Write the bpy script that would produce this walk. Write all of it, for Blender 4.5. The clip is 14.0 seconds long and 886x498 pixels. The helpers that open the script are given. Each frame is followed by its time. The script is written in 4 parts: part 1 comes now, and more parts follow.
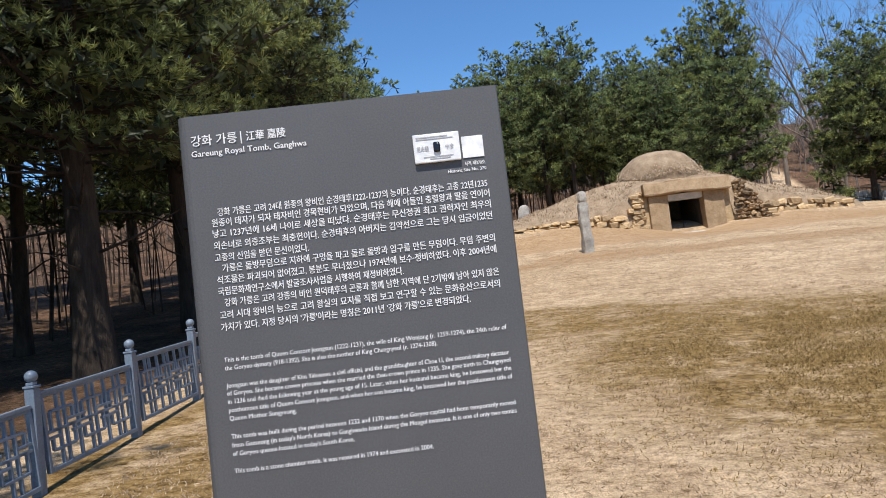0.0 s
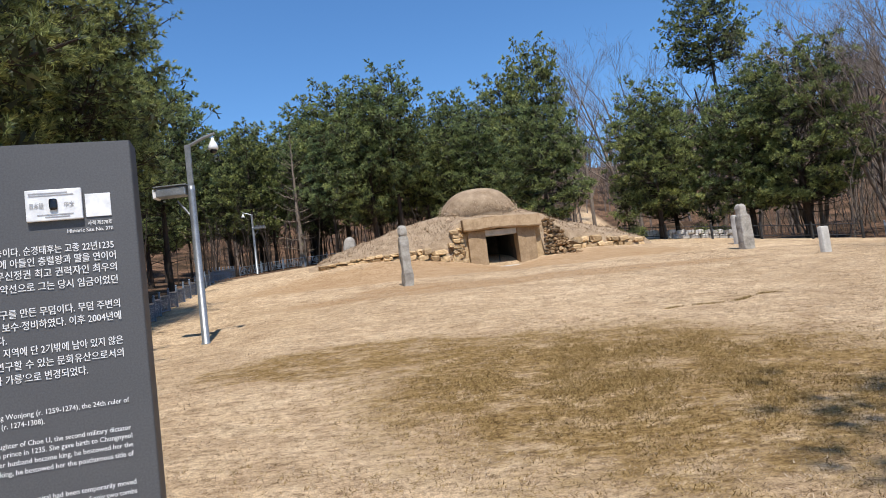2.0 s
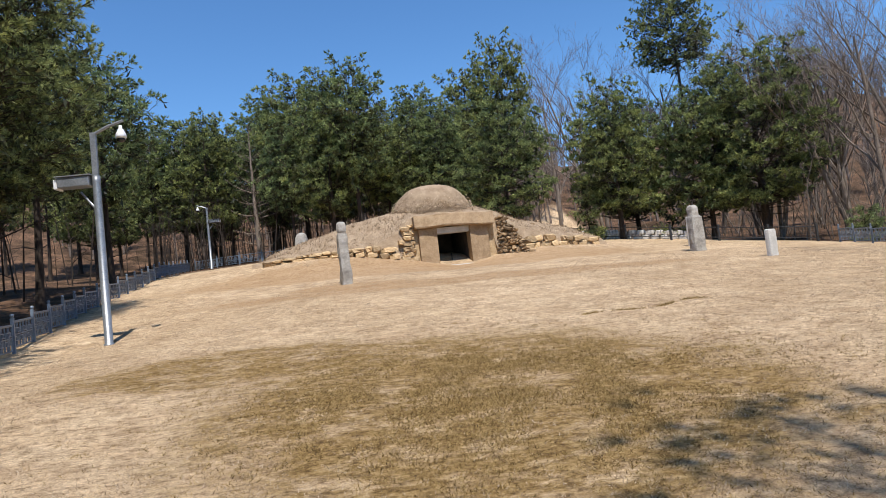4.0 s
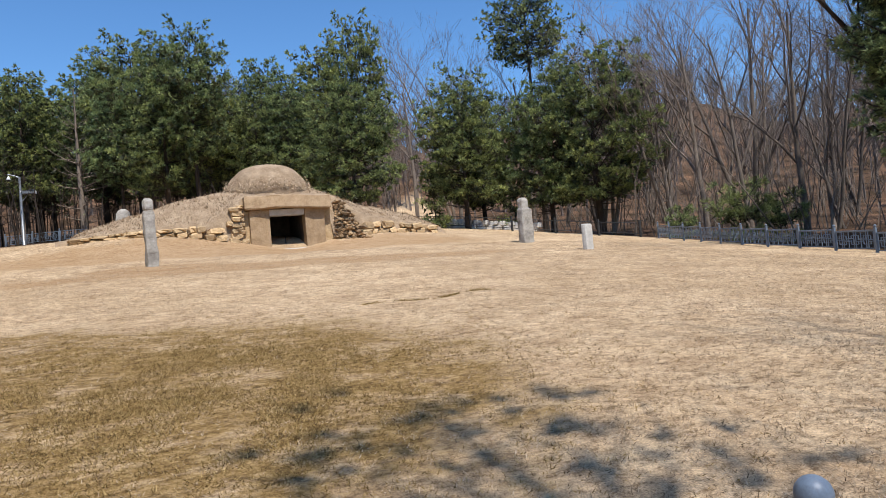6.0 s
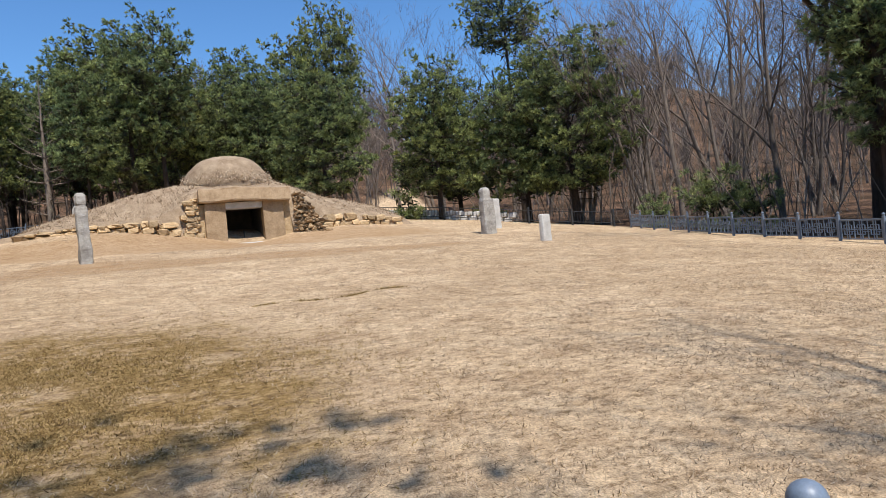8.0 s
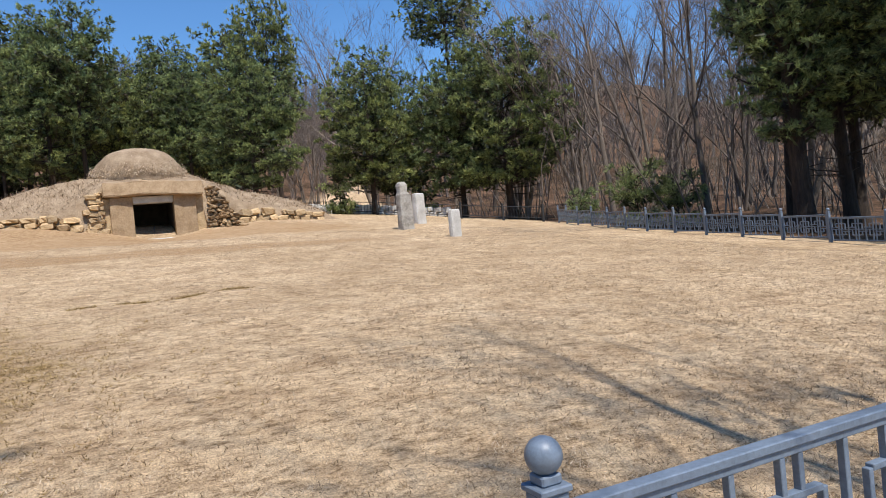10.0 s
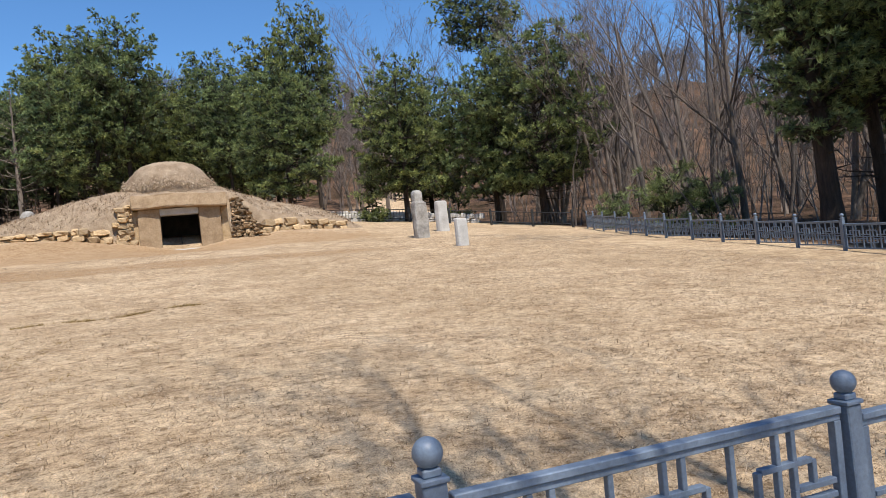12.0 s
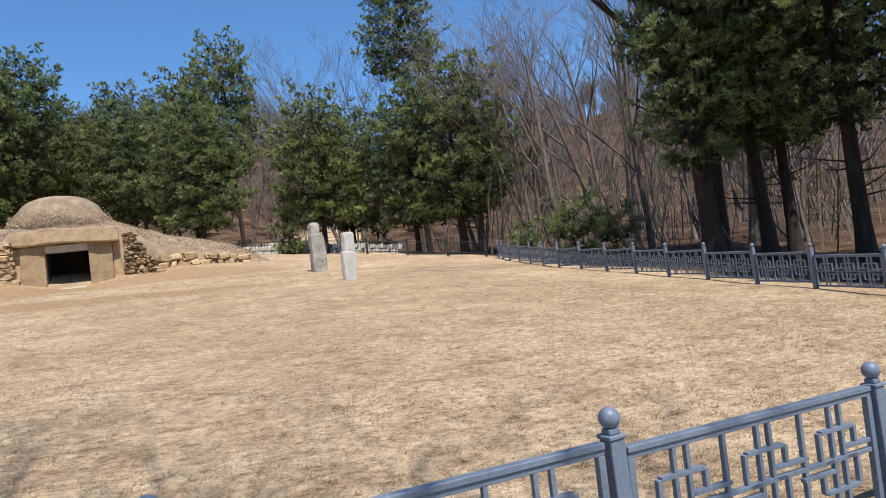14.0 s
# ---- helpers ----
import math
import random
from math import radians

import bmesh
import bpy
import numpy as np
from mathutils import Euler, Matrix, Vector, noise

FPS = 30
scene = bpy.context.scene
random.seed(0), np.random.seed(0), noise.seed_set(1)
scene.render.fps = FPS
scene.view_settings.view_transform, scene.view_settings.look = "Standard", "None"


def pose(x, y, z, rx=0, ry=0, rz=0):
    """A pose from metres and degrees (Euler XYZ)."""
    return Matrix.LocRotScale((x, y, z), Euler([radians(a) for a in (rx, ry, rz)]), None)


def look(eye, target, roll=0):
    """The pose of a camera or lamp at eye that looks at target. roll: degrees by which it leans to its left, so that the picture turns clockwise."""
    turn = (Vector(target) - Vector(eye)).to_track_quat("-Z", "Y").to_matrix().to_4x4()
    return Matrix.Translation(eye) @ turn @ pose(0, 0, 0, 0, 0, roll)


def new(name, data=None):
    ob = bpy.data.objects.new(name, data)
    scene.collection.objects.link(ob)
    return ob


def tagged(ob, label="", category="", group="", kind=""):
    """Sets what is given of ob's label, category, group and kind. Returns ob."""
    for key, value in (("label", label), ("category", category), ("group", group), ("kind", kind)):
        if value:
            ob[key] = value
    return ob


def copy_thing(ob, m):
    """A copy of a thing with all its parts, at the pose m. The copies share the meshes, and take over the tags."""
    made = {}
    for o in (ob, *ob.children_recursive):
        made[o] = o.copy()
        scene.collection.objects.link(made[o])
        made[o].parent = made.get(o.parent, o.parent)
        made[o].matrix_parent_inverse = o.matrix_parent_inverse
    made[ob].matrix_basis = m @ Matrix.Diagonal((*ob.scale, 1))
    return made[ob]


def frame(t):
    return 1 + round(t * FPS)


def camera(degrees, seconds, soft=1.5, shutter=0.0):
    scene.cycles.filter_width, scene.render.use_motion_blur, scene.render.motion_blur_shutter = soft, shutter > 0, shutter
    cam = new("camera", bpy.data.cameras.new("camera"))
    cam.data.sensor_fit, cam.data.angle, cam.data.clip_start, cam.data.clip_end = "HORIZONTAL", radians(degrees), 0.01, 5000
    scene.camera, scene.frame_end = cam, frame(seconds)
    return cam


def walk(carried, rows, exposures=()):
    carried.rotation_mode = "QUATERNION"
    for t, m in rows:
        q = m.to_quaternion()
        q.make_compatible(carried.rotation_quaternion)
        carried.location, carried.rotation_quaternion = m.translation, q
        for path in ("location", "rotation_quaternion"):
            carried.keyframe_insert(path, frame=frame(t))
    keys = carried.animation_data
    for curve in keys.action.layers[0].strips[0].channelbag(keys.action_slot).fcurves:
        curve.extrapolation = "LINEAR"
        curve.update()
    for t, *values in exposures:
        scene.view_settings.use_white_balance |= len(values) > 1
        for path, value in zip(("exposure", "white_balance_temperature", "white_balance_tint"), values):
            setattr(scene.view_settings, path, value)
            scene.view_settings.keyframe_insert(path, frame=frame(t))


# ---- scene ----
cam = camera(66.7, 14.0, soft=0.9)
PATH = [
    (0, (0.227, -0.288, 1.498), (-0.430, 9.673, 2.091), -6.63),
    (0.5, (0.226, -0.304, 1.493), (-0.311, 9.661, 2.138), -6.76),
    (1, (0.226, -0.307, 1.490), (0.361, 9.669, 2.169), -6.92),
    (1.5, (0.360, -0.336, 1.492), (1.381, 9.585, 2.229), -6.57),
    (2, (0.601, -0.285, 1.519), (2.442, 9.516, 2.272), -7.09),
    (4.3, (2.058, 0.214, 1.470), (4.344, 9.930, 2.087), -6.10),
    (4.5, (2.172, 0.234, 1.454), (4.791, 9.870, 1.999), -5.76),
    (5, (2.518, 0.321, 1.449), (5.808, 9.757, 1.841), -5.58),
    (5.5, (2.966, 0.259, 1.417), (6.629, 9.560, 1.669), -5.35),
    (6, (3.409, 0.264, 1.388), (7.360, 9.447, 1.647), -5.03),
    (6.5, (3.833, 0.339, 1.376), (7.686, 9.562, 1.672), -4.83),
    (7, (4.299, 0.285, 1.398), (7.892, 9.612, 1.673), -4.88),
    (7.5, (4.656, 0.328, 1.352), (8.257, 9.655, 1.547), -5.21),
    (8, (5.054, 0.390, 1.350), (9.007, 9.575, 1.461), -5.67),
    (8.5, (5.558, 0.265, 1.334), (10.119, 9.164, 1.327), -5.96),
    (11, (7.771, 0.141, 1.196), (11.829, 9.281, 1.177), -6.06),
    (11.5, (8.223, -0.169, 1.268), (11.995, 9.092, 1.297), -6.34),
    (12, (8.616, -0.235, 1.234), (12.175, 9.109, 1.361), -6.24),
    (12.5, (9.090, -0.330, 1.214), (12.677, 9.002, 1.426), -6.11),
    (13, (9.587, -0.428, 1.212), (13.400, 8.812, 1.503), -6.38),
    (13.5, (10.092, -0.468, 1.203), (14.089, 8.691, 1.570), -6.98),
    (14, (10.658, -0.565, 1.174), (14.859, 8.498, 1.627), -7.44),
]
EXPOSURE = 0.27
walk(cam, [(t, look(eye, target, roll)) for t, eye, target, roll in PATH], [(0, EXPOSURE), (14, EXPOSURE)])

# ---------------------------------------------------------------- light
SUN_TO = Vector((0.015, -0.50, 0.86)).normalized()
sun = new("sun", bpy.data.lights.new("sun", "SUN"))
sun.data.energy, sun.data.angle, sun.data.color = 4.8, radians(0.55), (1.0, 0.95, 0.89)
sun.matrix_world = look(SUN_TO * 60, (0, 0, 0))
world = bpy.data.worlds.new("sky")
scene.world = world
world.use_nodes = True
wn = world.node_tree
sky = wn.nodes.new("ShaderNodeTexSky")
sky.sky_type, sky.sun_disc = "NISHITA", False
sky.sun_elevation = math.asin(SUN_TO.z)
sky.sun_rotation = math.atan2(SUN_TO.x, SUN_TO.y)
sky.air_density, sky.dust_density, sky.ozone_density = 1.05, 0.0, 8.0
deep = wn.nodes.new("ShaderNodeHueSaturation")
deep.inputs["Saturation"].default_value = 1.1
wn.links.new(sky.outputs[0], deep.inputs["Color"])
wn.links.new(deep.outputs[0], wn.nodes["Background"].inputs[0])
wn.nodes["Background"].inputs[1].default_value = 0.14


# ---------------------------------------------------------------- materials
def material(name, rough=0.8, metal=0.0, spec=0.3):
    m = bpy.data.materials.new(name)
    m.use_nodes = True
    b = m.node_tree.nodes["Principled BSDF"]
    b.inputs["Roughness"].default_value, b.inputs["Metallic"].default_value = rough, metal
    b.inputs["Specular IOR Level"].default_value = spec
    return m, m.node_tree, b


def noise_tex(nt, scale, detail=4.0, rough=0.6, coord="Object", stretch=None):
    tc = nt.nodes.new("ShaderNodeTexCoord") if coord != "World" else nt.nodes.new("ShaderNodeNewGeometry")
    n = nt.nodes.new("ShaderNodeTexNoise")
    n.inputs["Scale"].default_value, n.inputs["Detail"].default_value, n.inputs["Roughness"].default_value = scale, detail, rough
    src = tc.outputs["Position"] if coord == "World" else tc.outputs[coord]
    if stretch:
        mp = nt.nodes.new("ShaderNodeMapping")
        mp.inputs["Scale"].default_value = stretch
        nt.links.new(src, mp.inputs[0])
        src = mp.outputs[0]
    nt.links.new(src, n.inputs["Vector"])
    return n.outputs["Fac"]


def ramp(nt, fac, stops):
    r = nt.nodes.new("ShaderNodeValToRGB")
    els = r.color_ramp.elements
    while len(els) < len(stops):
        els.new(0.5)
    for e, (p, c) in zip(els, stops):
        e.position, e.color = p, (*c, 1) if len(c) == 3 else c
    nt.links.new(fac, r.inputs[0])
    return r.outputs[0]


def mix(nt, fac, a, b, mode="MIX"):
    m = nt.nodes.new("ShaderNodeMix")
    m.data_type, m.blend_type = "RGBA", mode
    for sock, v in ((m.inputs[0], fac), (m.inputs[6], a), (m.inputs[7], b)):
        if isinstance(v, (int, float)):
            sock.default_value = v
        elif isinstance(v, tuple):
            sock.default_value = (*v, 1)
        else:
            nt.links.new(v, sock)
    return m.outputs[2]


def bump(nt, b, height, strength=0.5, distance=0.02):
    n = nt.nodes.new("ShaderNodeBump")
    n.inputs["Strength"].default_value, n.inputs["Distance"].default_value = strength, distance
    nt.links.new(height, n.inputs["Height"])
    nt.links.new(n.outputs[0], b.inputs["Normal"])


def island_random(nt):
    return nt.nodes.new("ShaderNodeNewGeometry").outputs["Random Per Island"]


def object_random(nt):
    return nt.nodes.new("ShaderNodeObjectInfo").outputs["Random"]


def plain(name, dark, light, scale, rough=0.8, metal=0.0, rel=0.4, dist=0.01, fine=None, stretch=None, vary=0.0, spec=0.3):
    m, nt, b = material(name, rough, metal, spec)
    coarse = noise_tex(nt, scale, 5, 0.65, stretch=stretch)
    col = ramp(nt, coarse, [(0.3, dark), (0.7, light)])
    f = noise_tex(nt, fine or scale * 9, 4, 0.7, stretch=stretch)
    col = mix(nt, 0.5, col, ramp(nt, f, [(0.3, (0.55, 0.55, 0.55)), (0.7, (1.25, 1.25, 1.25))]), "MULTIPLY")
    if vary:
        lo, hi = 1 - vary, 1 + vary
        col = mix(nt, 1.0, col, ramp(nt, object_random(nt), [(0, (lo, lo, lo)), (1, (hi, hi * 0.98, hi * 0.94))]), "MULTIPLY")
    nt.links.new(col, b.inputs["Base Color"])
    bump(nt, b, f, rel, dist)
    return m


def lawn_material(name, forest=True):
    m, nt, b = material(name, 0.95, 0, 0.1)
    g = nt.nodes.new("ShaderNodeNewGeometry").outputs["Position"]
    big = noise_tex(nt, 0.22, 4, 0.6, "World")
    mid = noise_tex(nt, 1.6, 5, 0.7, "World")
    fine = noise_tex(nt, 12, 7, 0.85, "World", stretch=(0.8, 1.2, 1.0))
    blade = noise_tex(nt, 120, 3, 0.7, "World", stretch=(1.0, 0.45, 1.0))
    col = ramp(nt, mid, [(0.3, (0.33, 0.235, 0.15)), (0.45, (0.46, 0.345, 0.23)), (0.7, (0.57, 0.45, 0.315))])
    col = mix(nt, 0.95, col, ramp(nt, fine, [(0.38, (0.40, 0.34, 0.27)), (0.47, (0.95, 0.93, 0.9)), (0.60, (1.36, 1.35, 1.3))]), "MULTIPLY")
    col = mix(nt, 0.6, col, ramp(nt, blade, [(0.36, (0.35, 0.32, 0.28)), (0.5, (1.0, 1.0, 1.0)), (0.66, (1.5, 1.47, 1.4))]), "MULTIPLY")
    streak = noise_tex(nt, 4.5, 6, 0.75, "World", stretch=(0.45, 1.1, 1.0))
    col = mix(nt, 0.5, col, ramp(nt, streak, [(0.37, (0.45, 0.40, 0.34)), (0.47, (1.0, 1.0, 1.0)), (0.65, (1.16, 1.16, 1.15))]), "MULTIPLY")
    col = mix(nt, 1.0, col, ramp(nt, big, [(0.35, (0.88, 0.85, 0.8)), (0.65, (1.06, 1.05, 1.03))]), "MULTIPLY")

    def blob(x, y, rx, ry, edge):
        sub = nt.nodes.new("ShaderNodeMapping")
        sub.vector_type = "TEXTURE"
        sub.inputs["Location"].default_value, sub.inputs["Scale"].default_value = (x, y, 0), (rx, ry, 1e6)
        nt.links.new(g, sub.inputs[0])
        ln = nt.nodes.new("ShaderNodeVectorMath")
        ln.operation = "LENGTH"
        nt.links.new(sub.outputs[0], ln.inputs[0])
        add = nt.nodes.new("ShaderNodeMath")
        add.operation = "MULTIPLY_ADD"
        nt.links.new(mid, add.inputs[0])
        add.inputs[1].default_value = -2.4 * edge
        nt.links.new(ln.outputs["Value"], add.inputs[2])
        jag = nt.nodes.new("ShaderNodeMath")
        jag.operation = "MULTIPLY_ADD"
        nt.links.new(fine, jag.inputs[0])
        jag.inputs[1].default_value = -1.1 * edge
        nt.links.new(add.outputs[0], jag.inputs[2])
        return ramp(nt, jag.outputs[0], [(max(0.0, 1 - 2.1 * edge), (1, 1, 1)), (min(1, 1.0 - 1.35 * edge), (0, 0, 0))])

    moss = ramp(nt, fine, [(0.38, (0.07, 0.038, 0.012)), (0.5, (0.23, 0.142, 0.05)), (0.62, (0.40, 0.275, 0.125))])
    for x, y, rx, ry, e in ((3.6, 6.4, 2.6, 3.4, 0.45), (0.8, 9.6, 1.7, 1.2, 0.6), (-2.3, 3.4, 0.7, 3.2, 0.6)):
        f = blob(x, y, rx, ry, e)
        f = mix(nt, 1.0, f, ramp(nt, noise_tex(nt, 2.6, 5, 0.7, "World", stretch=(0.7, 1.0, 1.0)), [(0.38, (0.3, 0.3, 0.3)), (0.52, (1, 1, 1))]), "MULTIPLY")
        col = mix(nt, mix(nt, 1.0, f, (0.95, 0.95, 0.95), "MULTIPLY"), col, moss)
    # worn earth along the toe of the bank
    earth = ramp(nt, fine, [(0.3, (0.22, 0.12, 0.055)), (0.7, (0.42, 0.27, 0.14))])
    for x, y, rx, ry, e in ((6.8, 19.2, 6.5, 0.9, 0.6), (3.4, 20.6, 1.6, 0.8, 0.6), (7.0, 25.5, 6.5, 1.6, 0.8)):
        col = mix(nt, mix(nt, 1.0, blob(x, y, rx, ry, e), (0.62, 0.62, 0.62), "MULTIPLY"), col, earth)
    # leaf litter under the trees outside the fence
    litter = ramp(nt, fine, [(0.36, (0.02, 0.013, 0.009)), (0.5, (0.095, 0.058, 0.037)), (0.66, (0.25, 0.155, 0.097))])
    litter = mix(nt, 1.0, litter, ramp(nt, noise_tex(nt, 0.35, 6, 0.75, "World"), [(0.36, (0.35, 0.38, 0.3)), (0.5, (0.9, 0.88, 0.85)), (0.64, (1.7, 1.6, 1.5))]), "MULTIPLY")
    sep = nt.nodes.new("ShaderNodeSeparateXYZ")
    nt.links.new(g, sep.inputs[0])

    def side(axis, a, b2, k=0.0):
        s = nt.nodes.new("ShaderNodeMath")
        s.operation = "MULTIPLY_ADD"
        nt.links.new(sep.outputs["Y" if axis == "X" else "X"], s.inputs[0])
        s.inputs[1].default_value = k
        nt.links.new(sep.outputs[axis], s.inputs[2])
        r = nt.nodes.new("ShaderNodeMapRange")
        r.inputs["From Min"].default_value, r.inputs["From Max"].default_value = a, b2
        nt.links.new(s.outputs[0], r.inputs["Value"])
        return r.outputs[0]

    for f in (side("X", -3.3, -3.9, 0.05), side("X", 20.6, 21.4, -0.19), side("Y", 39.5, 43.0, -1.2)):
        col = mix(nt, f, col, litter)
    nt.links.new(col, b.inputs["Base Color"])
    bump(nt, b, blade, 0.9, 0.02)
    return m


def needles_material(name, dark, light):
    m, nt, b = material(name, 0.55, 0, 0.35)
    col = ramp(nt, island_random(nt), [(0.0, dark), (0.6, tuple((a + c) / 2 for a, c in zip(dark, light))), (1.0, light)])
    clump = noise_tex(nt, 1.5, 3, 0.6)
    col = mix(nt, 0.8, col, ramp(nt, clump, [(0.38, (0.45, 0.52, 0.48)), (0.62, (1.5, 1.42, 1.15))]), "MULTIPLY")
    col = mix(nt, 1.0, col, ramp(nt, object_random(nt), [(0, (0.85, 0.95, 1.0)), (1, (1.15, 1.08, 0.85))]), "MULTIPLY")
    nt.links.new(col, b.inputs["Base Color"])
    tr = nt.nodes.new("ShaderNodeBsdfTranslucent")
    nt.links.new(col, tr.inputs[0])
    ms = nt.nodes.new("ShaderNodeMixShader")
    ms.inputs[0].default_value = 0.36
    nt.links.new(b.outputs[0], ms.inputs[1])
    nt.links.new(tr.outputs[0], ms.inputs[2])
    nt.links.new(ms.outputs[0], nt.nodes["Material Output"].inputs[0])
    return m


M_LAWN = lawn_material("dry_lawn")
M_TURF = plain("dry_turf", (0.27, 0.19, 0.12), (0.49, 0.37, 0.25), 2.2, 0.95, rel=1.0, dist=0.05, fine=34, spec=0.1)
M_GRASSBLADE, _nt, _b = material("straw_blades", 0.9, 0, 0.15)
_nt.links.new(ramp(_nt, island_random(_nt), [(0, (0.12, 0.08, 0.045)), (0.45, (0.41, 0.30, 0.195)), (1, (0.66, 0.53, 0.385))]), _b.inputs["Base Color"])
M_MOSSBLADE, _nt, _b = material("olive_blades", 0.9, 0, 0.15)
_nt.links.new(ramp(_nt, island_random(_nt), [(0, (0.07, 0.042, 0.013)), (0.5, (0.25, 0.16, 0.056)), (1, (0.46, 0.33, 0.15))]), _b.inputs["Base Color"])
M_SAND = plain("tan_sandstone", (0.29, 0.195, 0.11), (0.47, 0.34, 0.21), 3.0, 0.9, rel=0.7, dist=0.02, fine=22, vary=0.12)
M_RUBBLE = plain("rubble_stone", (0.36, 0.24, 0.12), (0.62, 0.46, 0.28), 4.0, 0.9, rel=0.8, dist=0.02, fine=25, vary=0.28)
M_WING = plain("brown_flat_stone", (0.18, 0.115, 0.06), (0.46, 0.33, 0.20), 4.0, 0.9, rel=0.8, dist=0.02, fine=25, vary=0.4)
M_GRANITE = plain("weathered_granite", (0.20, 0.18, 0.155), (0.50, 0.47, 0.42), 3.2, 0.9, rel=0.8, dist=0.02, fine=30)
M_PALE = plain("pale_granite", (0.42, 0.40, 0.37), (0.62, 0.60, 0.56), 2.5, 0.85, rel=0.4, dist=0.01, fine=40)
M_DARKSTONE = plain("dark_chamber_stone", (0.05, 0.045, 0.04), (0.12, 0.10, 0.085), 3.0, 0.9)
M_FENCE = plain("blue_grey_paint", (0.125, 0.16, 0.205), (0.18, 0.222, 0.28), 5.0, 0.45, 0.0, rel=0.12, dist=0.004, fine=60, spec=0.5)
M_IRON = plain("dark_iron", (0.03, 0.03, 0.032), (0.07, 0.07, 0.07), 6.0, 0.5, 0.3)
M_STEEL = plain("galvanised_steel", (0.22, 0.235, 0.25), (0.34, 0.355, 0.37), 5.0, 0.4, 0.55, rel=0.08, dist=0.003, fine=40, spec=0.5)
M_WHITE = plain("white_plastic", (0.70, 0.71, 0.72), (0.80, 0.80, 0.80), 4.0, 0.45, rel=0.05, dist=0.002)
M_BLACK = plain("black_glass", (0.008, 0.008, 0.01), (0.015, 0.015, 0.017), 4.0, 0.12, spec=0.5)
M_SIGN = plain("charcoal_panel", (0.088, 0.088, 0.092), (0.104, 0.104, 0.108), 2.0, 0.55, 0.2, rel=0.05, dist=0.001, fine=300, spec=0.4)
M_TEXT, _nt, _b = material("white_lettering", 0.6)
_b.inputs["Base Color"].default_value = (0.72, 0.72, 0.72, 1)
M_GREYINK, _nt, _b = material("grey_print", 0.6)
_b.inputs["Base Color"].default_value = (0.35, 0.35, 0.36, 1)
M_BARK = plain("pine_bark", (0.022, 0.017, 0.014), (0.075, 0.054, 0.04), 3.0, 0.95, rel=1.0, dist=0.04, fine=14, stretch=(3.0, 3.0, 0.6))
M_BARE = plain("bare_bark", (0.08, 0.064, 0.052), (0.25, 0.205, 0.17), 2.0, 0.95, rel=0.6, dist=0.02, fine=16, stretch=(3.0, 3.0, 0.7), vary=0.25)
M_TWIG = plain("twig_haze", (0.15, 0.12, 0.105), (0.27, 0.22, 0.19), 1.2, 0.95, vary=0.2)
M_NEEDLE = needles_material("pine_needles", (0.085, 0.11, 0.05), (0.43, 0.48, 0.225))
# darker needle colours stand in for the shade deep inside the crowns
M_INNER_SHADE = needles_material("old_inner_needles", (0.03, 0.036, 0.017), (0.10, 0.105, 0.05))
M_SHRUB = needles_material("shrub_leaves", (0.04, 0.06, 0.015), (0.13, 0.16, 0.05))


# ---------------------------------------------------------------- mesh helpers
def finish(name, verts, faces, mat, parent=None, smooth=False, label="", mats=None, idx=None):
    me = bpy.data.meshes.new(name)
    me.from_pydata(verts, [], faces)
    for m in mats or [mat]:
        me.materials.append(m)
    if idx is not None:
        me.polygons.foreach_set("material_index", idx)
    if smooth:
        me.polygons.foreach_set("use_smooth", [True] * len(me.polygons))
    me.update()
    ob = new(name, me)
    ob.parent = parent
    if label:
        ob["label"] = label
    return ob


def part(name, bm, mat, parent, label="", smooth=False):
    """One mesh object under a thing, from a bmesh."""
    me = bpy.data.meshes.new(name)
    bm.to_mesh(me)
    bm.free()
    me.materials.append(mat)
    if smooth:
        me.polygons.foreach_set("use_smooth", [True] * len(me.polygons))
    ob = new(name, me)
    ob.parent = parent
    if label:
        ob["label"] = label
    return ob


def share(ob, name, m, parent):
    """Another object on the same mesh."""
    o = new(name, ob.data)
    o.parent = parent
    o.matrix_local = m
    return o


def box_bm(x0, x1, y0, y1, z0, z1, bevel=0.0, seg=1, jitter=0.0, rng=None, cuts=0):
    bm = bmesh.new()
    bmesh.ops.create_cube(bm, size=1)
    for v in bm.verts:
        v.co = Vector(((x0 + x1) / 2 + v.co.x * (x1 - x0), (y0 + y1) / 2 + v.co.y * (y1 - y0), (z0 + z1) / 2 + v.co.z * (z1 - z0)))
    if bevel:
        bmesh.ops.bevel(bm, geom=bm.edges[:], offset=bevel, segments=seg, affect="EDGES", profile=0.6)
    if cuts:
        bmesh.ops.subdivide_edges(bm, edges=bm.edges[:], cuts=cuts, use_grid_fill=True)
    if jitter and rng:
        for v in bm.verts:
            v.co += Vector((rng.uniform(-1, 1), rng.uniform(-1, 1), rng.uniform(-1, 1))) * jitter
    return bm


def join_bm(a, b):
    me = bpy.data.meshes.new("tmp")
    b.to_mesh(me)
    b.free()
    a.from_mesh(me)
    bpy.data.meshes.remove(me)
    return a


def lathe_bm(profile, sides=16, cx=0.0, cy=0.0):
    bm = bmesh.new()
    rings = [[bm.verts.new((cx + r * math.cos(2 * math.pi * k / sides), cy + r * math.sin(2 * math.pi * k / sides), z)) for k in range(sides)] for r, z in profile]
    for a, b in zip(rings, rings[1:]):
        for k in range(sides):
            bm.faces.new((a[k], a[(k + 1) % sides], b[(k + 1) % sides], b[k]))
    bm.faces.new(rings[0][::-1])
    bm.faces.new(rings[-1])
    return bm


